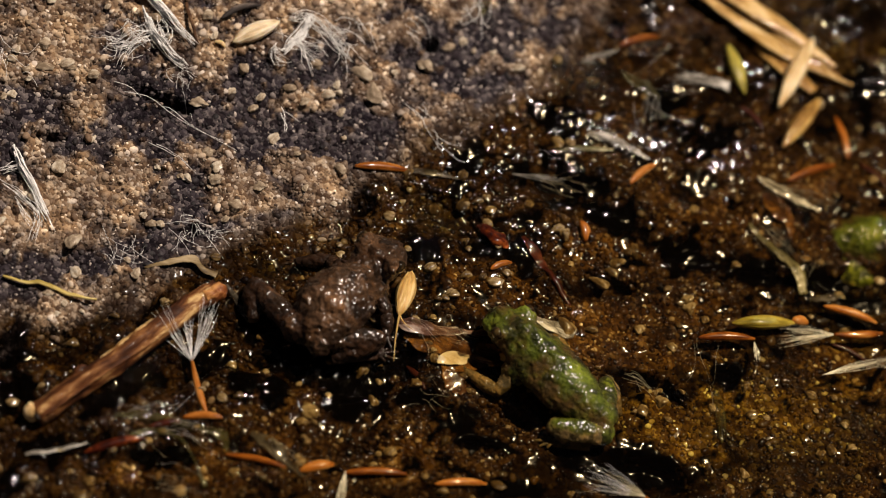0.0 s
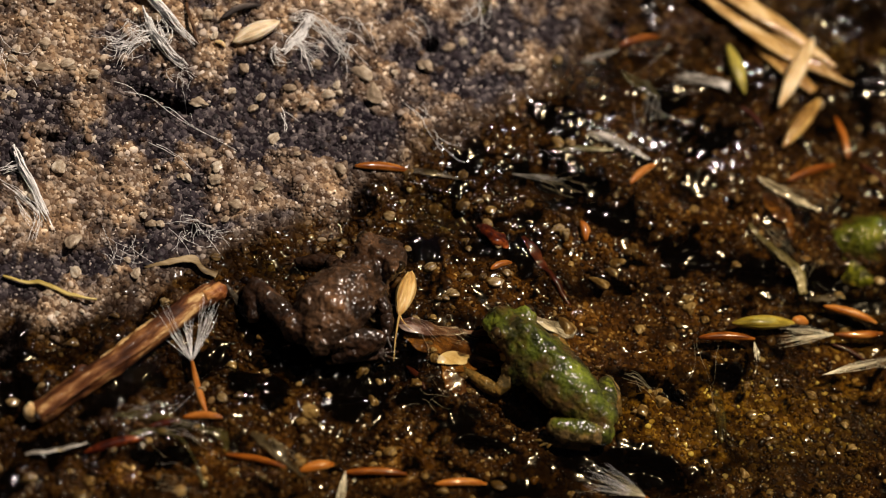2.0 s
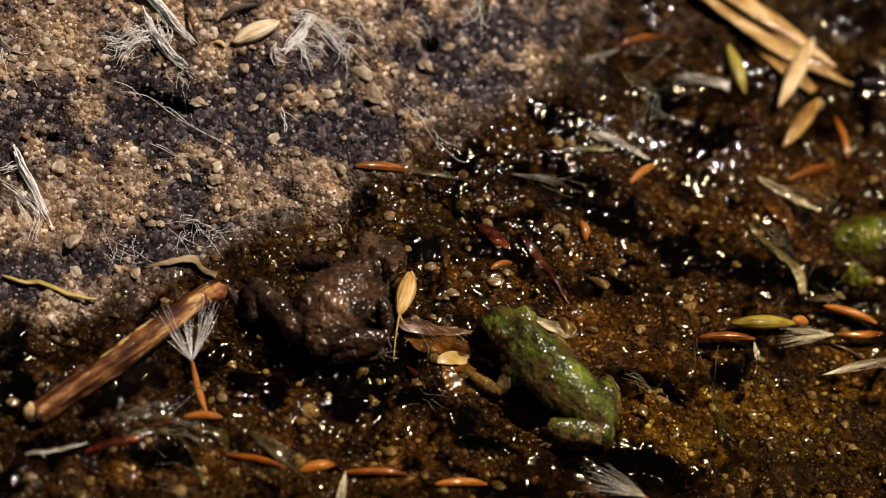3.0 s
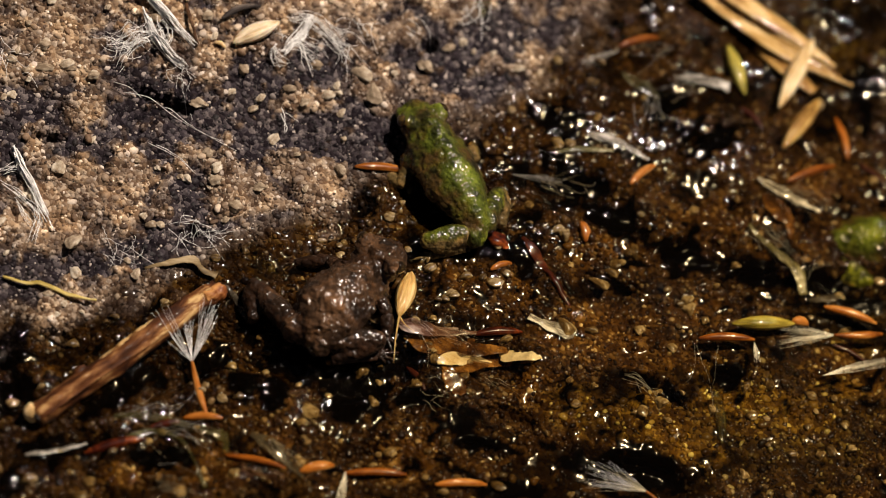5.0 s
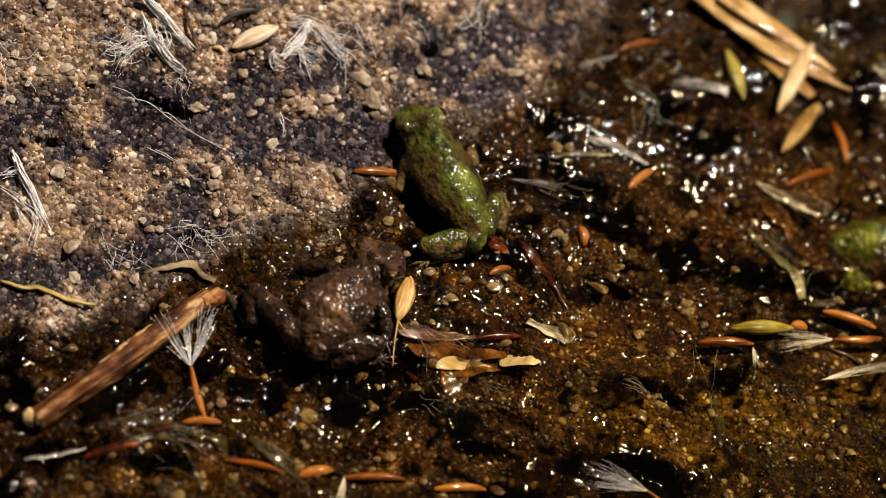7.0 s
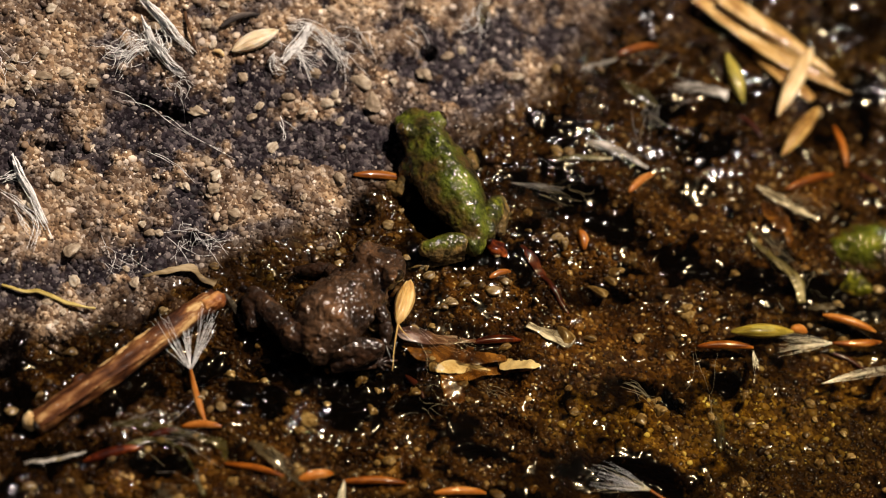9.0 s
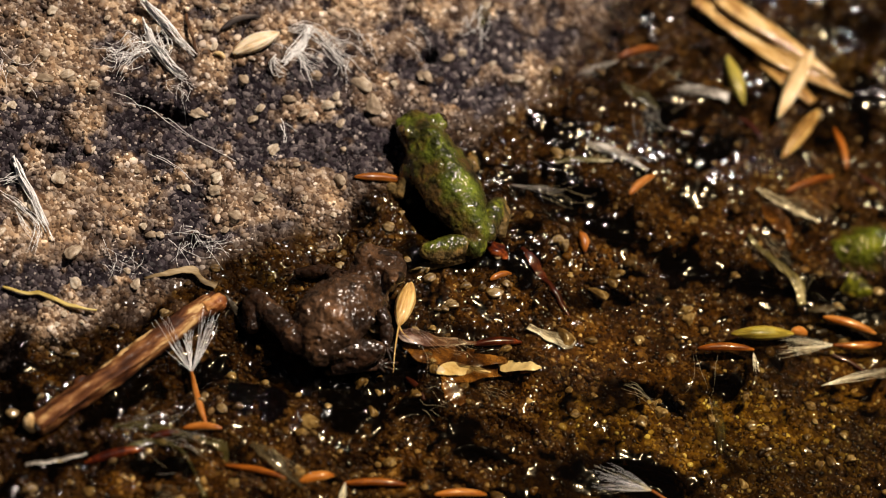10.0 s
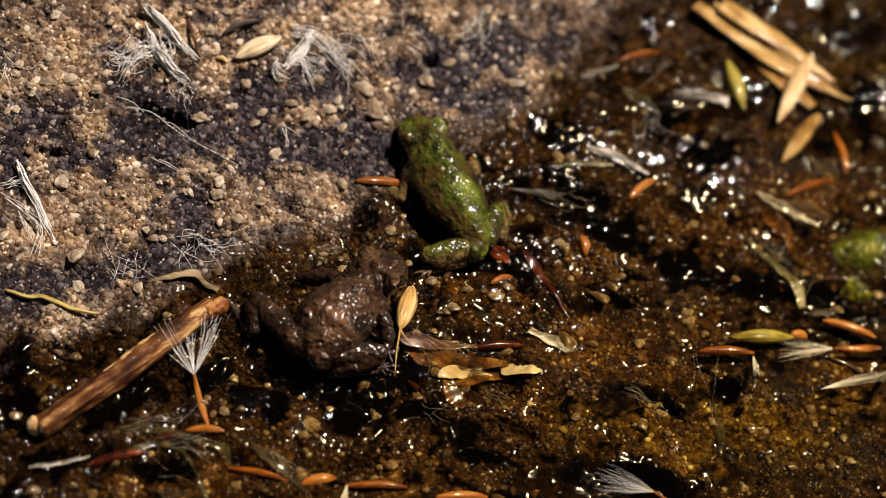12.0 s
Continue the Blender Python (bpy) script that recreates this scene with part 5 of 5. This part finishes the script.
strand([(-26.15, 20.77), (-25.25, 19.87), (-23.66, 18.6), (-22.42, 17.27), (-21.4, 16.52)], 15, "bright lock of white down on dry stone", 41, 0.085, 0.075)
strand([(-26.12, 19.46), (-25.29, 17.51), (-24.39, 16.04), (-23.12, 15.02), (-22.16, 14.81)], 15, "bright lock of white down on dry stone", 42, 0.085, 0.075)
strand([(-25.45, 16.24), (-26.52, 16.07), (-27.71, 15.61), (-28.91, 15.58)], 9, "thin white down laid across stone", 43, 0.35, 0.030)
strand([(-23.88, 17.35), (-25.08, 16.84), (-26.75, 15.66), (-27.8, 14.17)], 9, "thin white down laid across stone", 44, 0.35, 0.030)
strand([(-24.53, 18.32), (-23.94, 17.52), (-23.71, 16.53), (-24.2, 16.18)], 7, "thin white down laid across stone", 51, 0.20, 0.034)
fluff([(-27.87, 16.49, 0, 180), (-27.26, 17.07, 120, 180), (-28.2, 15.85, 0, 180)], 22, 2.6, "curled tuft of fine white down on dry stone", 21, 0.7, M_DOWN, 0.9)
fluff([(-25.46, 16.86, 180, 180), (-24.84, 16.47, 0, 180)], 12, 3.0, "tangled white down on dry stone", 22, 0.8)
fluff([(-22.59, 13.54, 0, 180), (-22.33, 12.31, 60, 120)], 14, 1.8, "fine white down on dark crusted stone", 24, 0.6)
strand([(-11.23, 20.31), (-12, 19.08), (-12.87, 18), (-13.78, 16.75)], 15, "bright lock of white down beside a grass seed", 45, 0.085, 0.075)
strand([(-13.56, 19.39), (-11.76, 19.81), (-10.16, 19.67), (-8.95, 18.34), (-8.07, 17.31)], 14, "thin white down on dry stone", 47, 0.18, 0.036)
strand([(-12.78, 18.13), (-12.18, 17.34), (-11.69, 16.53), (-11.38, 15.66)], 6, "thin white down beside a grass seed", 46, 0.12, 0.036)
strand([(-12.88, 18.33), (-11.75, 17.88), (-10.23, 17.24)], 6, "thin white down beside a grass seed", 52, 0.15, 0.036)
strand([(-14.41, 17.25), (-14.83, 16.38), (-14.4, 15.95), (-13.14, 16.02)], 9, "curled white down beside a grass seed", 53, 0.15, 0.04)
fluff([(-12.96, 17.27, 180, 180), (-12.25, 18.58, 0, 180)], 12, 2.2, "tangled tuft of white down beside a grass seed", 23, 0.75)
strand([(-36.6, 5.95), (-35.99, 4.47), (-34.84, 2.62), (-33.98, 0.93), (-33.06, -0.78)], 15, "bright lock of white down on dry stone", 48, 0.085, 0.075)
strand([(-37.83, 3.35), (-36.9, 3.75), (-36.13, 4.48), (-35.21, 3.59), (-34.68, 2.41)], 6, "few white down hairs on dry stone", 49, 0.12, 0.034)
strand([(-37.81, 2.81), (-35.95, 1.72), (-34.54, 0.6), (-34.18, -0.23), (-34.65, -2.05)], 7, "few white down hairs on dry stone", 50, 0.14, 0.036)
strand([(-36.17, 1.41), (-35.58, -0.01), (-34.6, -0.9)], 4, "few white down hairs on dry stone", 54, 0.10, 0.032)
fluff([(-23.22, -0.7, 350, 25), (-20.96, 0.6, 330, 25), (-20.89, 0.85, 200, 25)], 26, 3.6, "thin pale down tangled on dark crust", 26, 0.6)
fluff([(-9.05, 18.5, 300, 25), (-9.55, 19.32, 20, 40)], 14, 3.2, "fine white down hairs on dry stone", 27)
strand([(-28.5, 12.07), (-25.57, 11.8), (-22.02, 9.61), (-17.38, 7.62)], 2, "long single white hairs across dark crusted stone", 55, 0.05, 0.04)
strand([(-25.79, 7.8), (-23.39, 6.83), (-20.7, 4.94)], 2, "long single white hairs across dark crusted stone", 56, 0.05, 0.036)
strand([(-14.0, 12.1), (-13.75, 11.0), (-13.67, 9.96)], 2, "short bent white hairs on dark crusted stone", 57, 0.04, 0.045)
strand([(-13.84, 11.76), (-13.2, 11.7), (-12.4, 11.4)], 1, "short bent white hair on dark crusted stone", 58, 0.04, 0.04)
fluff([(-29.39, -1.04, 320, 40), (-27.95, -1.82, 300, 60), (-26.05, -0.93, 290, 30)], 12, 3.0, "single pale hairs on dark crusted stone", 30, 0.5)
fluff([(3.28, 23.95, 265, 8)], 8, 3.0, "few pale hairs on dry stone", 31)
fluff([(-2.4, 13.43, 305, 12), (-1.18, 11.1, 310, 15)], 8, 4.5, "single long hairs on damp stone", 32, 0.8)
fluff([(16.53, 15.88, 268, 5), (18.51, 15.88, 262, 8)], 8, 4.0, "fine grey hairs on dark silt", 33, 0.55, M_DOWN_WET)
fluff([(-36, 12.42, 330, 40), (-37.73, 14.16, 315, 30)], 8, 3.0, "single pale hairs on dry stone", 34, 0.8)
fluff([(-7.11, 20.64, 300, 60), (-3.17, 21.33, 320, 40)], 10, 3.0, "fine grey hairs on dry stone", 35, 0.8)

for k, (spots, count, reach) in enumerate((
        ([(28.43, 7.4, 320, 30), (30.09, 6.22, 10, 40), (27.01, 3.05, 300, 40)], 30, 5.0),
        ([(26.51, 2.53, 310, 20), (30.64, -2.64, 80, 60)], 10, 4.0),
        ([(-2.33, -8.17, 340, 40), (-0.19, -8.48, 350, 20)], 18, 4.0),
        ([(21.49, -9.53, 275, 12), (22.07, -13.04, 270, 12)], 5, 4.0),
        ([(8.62, 8.16, 350, 12), (11.07, 7.82, 340, 20)], 12, 4.0),
        ([(-1.13, -14.26, 330, 40), (3.61, -12.01, 320, 30)], 14, 3.0),
        ([(-23.09, -18.51, 350, 40), (-25.91, -17.7, 0, 40)], 24, 5.0),
        ([(-23.83, -23.7, 345, 15), (-14.17, -20.34, 320, 30)], 14, 5.0),
        ([(15.45, -12.19, 325, 8)], 10, 5.0),
        ([(19.76, 21.18, 200, 30), (22.62, 17.57, 170, 40)], 16, 4.0))):
    fluff(spots, count, reach, "soaked grey fibres clinging to wet silt", 60 + k, 0.42, M_DOWN_WET, 0.14)


# ---- pebbles ----
def pebble_mesh(name, mat, seed):
    v, f = rough(rough(rough(ball((0, 0, 0), 1.0, (1, 1, 1), 3), 0.5, 1.3, seed), 0.16, 0.55, seed + 7), 0.05, 0.25, seed)
    return mesh(name, v, f, mat)


DRY = [pebble_mesh("pebble", M_PEBBLE, 3.1 * k) for k in range(4)]
WET = [pebble_mesh("pebble", M_PEBBLE_WET, 2.7 * k + 50) for k in range(4)]


def pebble(x, y, rx, ry, turn, k, wet=False):
    ob = new("pebble", (WET if wet else DRY)[k % 4])
    ob.matrix_world = on_ground(x, y, turn, 0.12) @ Matrix.Diagonal((rx, ry, 0.7 * min(rx, ry), 1))
    tagged(ob, "rounded wet amber pebble among grit" if wet else "rounded pale quartz pebble set in stone", "pebble", "pebbles")


DRY_PEBBLES = [(-17.3, 15.29, .75, .5), (-21.11, 11.93, .95, .55), (-16.4, 12.24, .55, .45), (-15.74, 13.16, .5, .35), (-32.64, 4.68, .8, .6), (-1.58, 17.74, .9, .6),
               (-34.1, 13.04, 1.0, .6), (-32.29, 13.59, .7, .5), (-14.57, 9.67, .75, .45), (-20.19, 7.68, .6, .5), (0.54, 19.8, .5, .7), (-1.19, 20.36, .5, .5),
               (1.78, 20.39, .5, .4), (-19.32, 6.06, .7, .5), (-6.09, 14.33, 1.3, .8), (-7.08, 16.26, 1.2, .7), (-11.01, 16.64, .7, .5), (-11.95, 13.06, .6, .4),
               (-25.96, -4.02, .6, .5), (-30.99, -4.07, .6, .5), (-17.79, 2.63, .8, .6), (-15.68, 4.78, .7, .5), (-31.26, -1.71, .9, .7), (-19.78, 17.93, .5, .3)]
for k, (x, y, rx, ry) in enumerate(DRY_PEBBLES):
    pebble(x, y, 0.88 * rx, 0.88 * ry, 37 * k % 180 - 60, k)
WET_PEBBLES = [(10.4, -7.64, .95, .75), (4.37, -3.5, .75, .5), (1.75, 4.72, .75, .6), (16.23, -0.02, .7, .5), (13.27, -3.01, .9, .5), (-5.72, -1.97, .5, .4),
               (-0.68, 4.73, .6, .5), (9.89, 11.62, .8, .4), (12.45, -7.93, .6, .4), (1.7, -12.73, .6, .5), (-10.98, -16.8, .8, .7), (16.51, -16.19, .6, .55),
               (9.74, 2.16, .6, .5), (14.74, -1.4, .6, .5), (-4.65, 3.11, .5, .5), (0.77, -4.81, .6, .4), (-6.82, -12.08, .7, .6), (-18.39, -15.91, .5, .4),
               (25.73, -16.16, .5, .5), (18.2, -15.11, .5, .5), (10.45, 1.58, .5, .5), (4.46, -23.69, .7, .4), (-4.4, -19.97, .6, .5), (20.9, -5.38, .6, .5)]
for k, (x, y, rx, ry) in enumerate(WET_PEBBLES):
    pebble(x, y, rx, ry, 53 * k % 180 - 60, k, True)



# ---- larger grains that stand out singly, set in the ground ----
def stones():
    rnd = random.Random(77)
    made = 0
    while made < 270:
        x, y = rnd.uniform(-38, 38), rnd.uniform(-26, 29)
        dark, wet = (float(v) for v in masks(x, y)[:2])
        if rnd.random() < 0.5 * dark:
            continue
        size = 0.30 + 0.30 * rnd.random() ** 2
        ob = new("stone", (WET if wet > 0.5 else DRY)[rnd.randrange(4)])
        ob.parent = ground
        ob.matrix_world = on_ground(x, y, rnd.uniform(-80, 80), 0.1) @ Matrix.Diagonal((size, size * rnd.uniform(0.65, 0.95), size * rnd.uniform(0.5, 0.7), 1))
        made += 1


stones()


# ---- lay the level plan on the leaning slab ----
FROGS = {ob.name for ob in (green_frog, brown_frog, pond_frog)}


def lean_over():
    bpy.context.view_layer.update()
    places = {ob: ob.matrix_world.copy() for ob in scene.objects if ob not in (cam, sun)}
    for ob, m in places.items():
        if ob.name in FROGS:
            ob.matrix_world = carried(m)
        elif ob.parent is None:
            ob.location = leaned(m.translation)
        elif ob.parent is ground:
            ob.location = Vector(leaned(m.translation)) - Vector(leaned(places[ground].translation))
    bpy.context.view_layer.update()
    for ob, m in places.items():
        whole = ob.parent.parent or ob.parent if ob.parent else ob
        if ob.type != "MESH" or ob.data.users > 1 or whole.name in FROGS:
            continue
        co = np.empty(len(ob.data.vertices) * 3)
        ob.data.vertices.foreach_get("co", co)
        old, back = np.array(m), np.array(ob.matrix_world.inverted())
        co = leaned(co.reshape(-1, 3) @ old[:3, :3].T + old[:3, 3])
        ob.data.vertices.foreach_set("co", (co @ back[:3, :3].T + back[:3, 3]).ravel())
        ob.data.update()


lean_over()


# ---- what moves: the green frog's jump, its arm, and a drifting seed ----
def motions():
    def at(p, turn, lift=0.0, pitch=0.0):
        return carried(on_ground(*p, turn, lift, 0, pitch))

    def between(f):
        return tuple(a + (b - a) * f for a, b in zip(START, LANDED))

    short = (LANDED[0] - 0.25, LANDED[1] + 0.1)
    walk(green_frog, [(0.0, at(START, 136, -0.4)), (4.5, at(START, 136, -0.4)), (4.56, at(between(0.04), 134, 0.5, -12)), (4.62, at(between(0.35), 128, 7, -18)),
                      (4.68, at(between(0.7), 120, 8, 0)), (4.75, at(between(0.98), 117, 1.0, 6)), (4.8, at(short, 117, -0.2)), (4.9, at(LANDED, 117, -0.4)),
                      (12.0, at(LANDED, 117, -0.4))])

    def turning(limb, rows):
        """Rows of time, turn and, where the joint slides too, its shift in mm."""
        rest = Matrix.Translation(limb.location.copy())
        walk(limb, [(t, Matrix.Translation(mm(*(shift or (0, 0, 0)))) @ rest @ pose(0, 0, 0, 0, 0, a)) for t, a, *shift in rows])

    turning(green_legs["fore_left"], [(0.0, 0), (4.5, 0), (4.62, -30), (4.75, 20), (4.9, 35), (12.0, 35)])
    turning(green_legs["left"], [(0.0, 0), (4.5, 0), (4.62, -30), (4.75, -20), (4.9, -30), (12.0, -30)])
    folded = (-41, -0.5, 0.2, 0.2)
    turning(green_legs["hind_left"], [(0.0, *folded), (4.5, *folded), (4.6, 35), (4.68, 55), (4.8, 18), (4.9, 3), (5.0, 0), (12.0, 0)])
    turning(green_legs["hind_right"], [(0.0, 0), (4.5, 0), (4.6, -55), (4.68, -60), (4.8, -18), (4.9, -3), (5.0, 0), (12.0, 0)])
    home = drifter.matrix_world.copy()
    drift = lambda dx, dy, a: Matrix.Translation(mm(dx, dy, 0)) @ home @ pose(0, 0, 0, 0, 0, a)
    walk(drifter, [(0.0, drift(0, 0, 0)), (3.2, drift(0, 0, 0)), (5.0, drift(0.1, 0.6, 2)), (7.0, drift(0.3, 1.1, 4)), (9.0, drift(0.55, 1.55, 7)), (12.0, drift(0.8, 1.85, 9))])


motions()
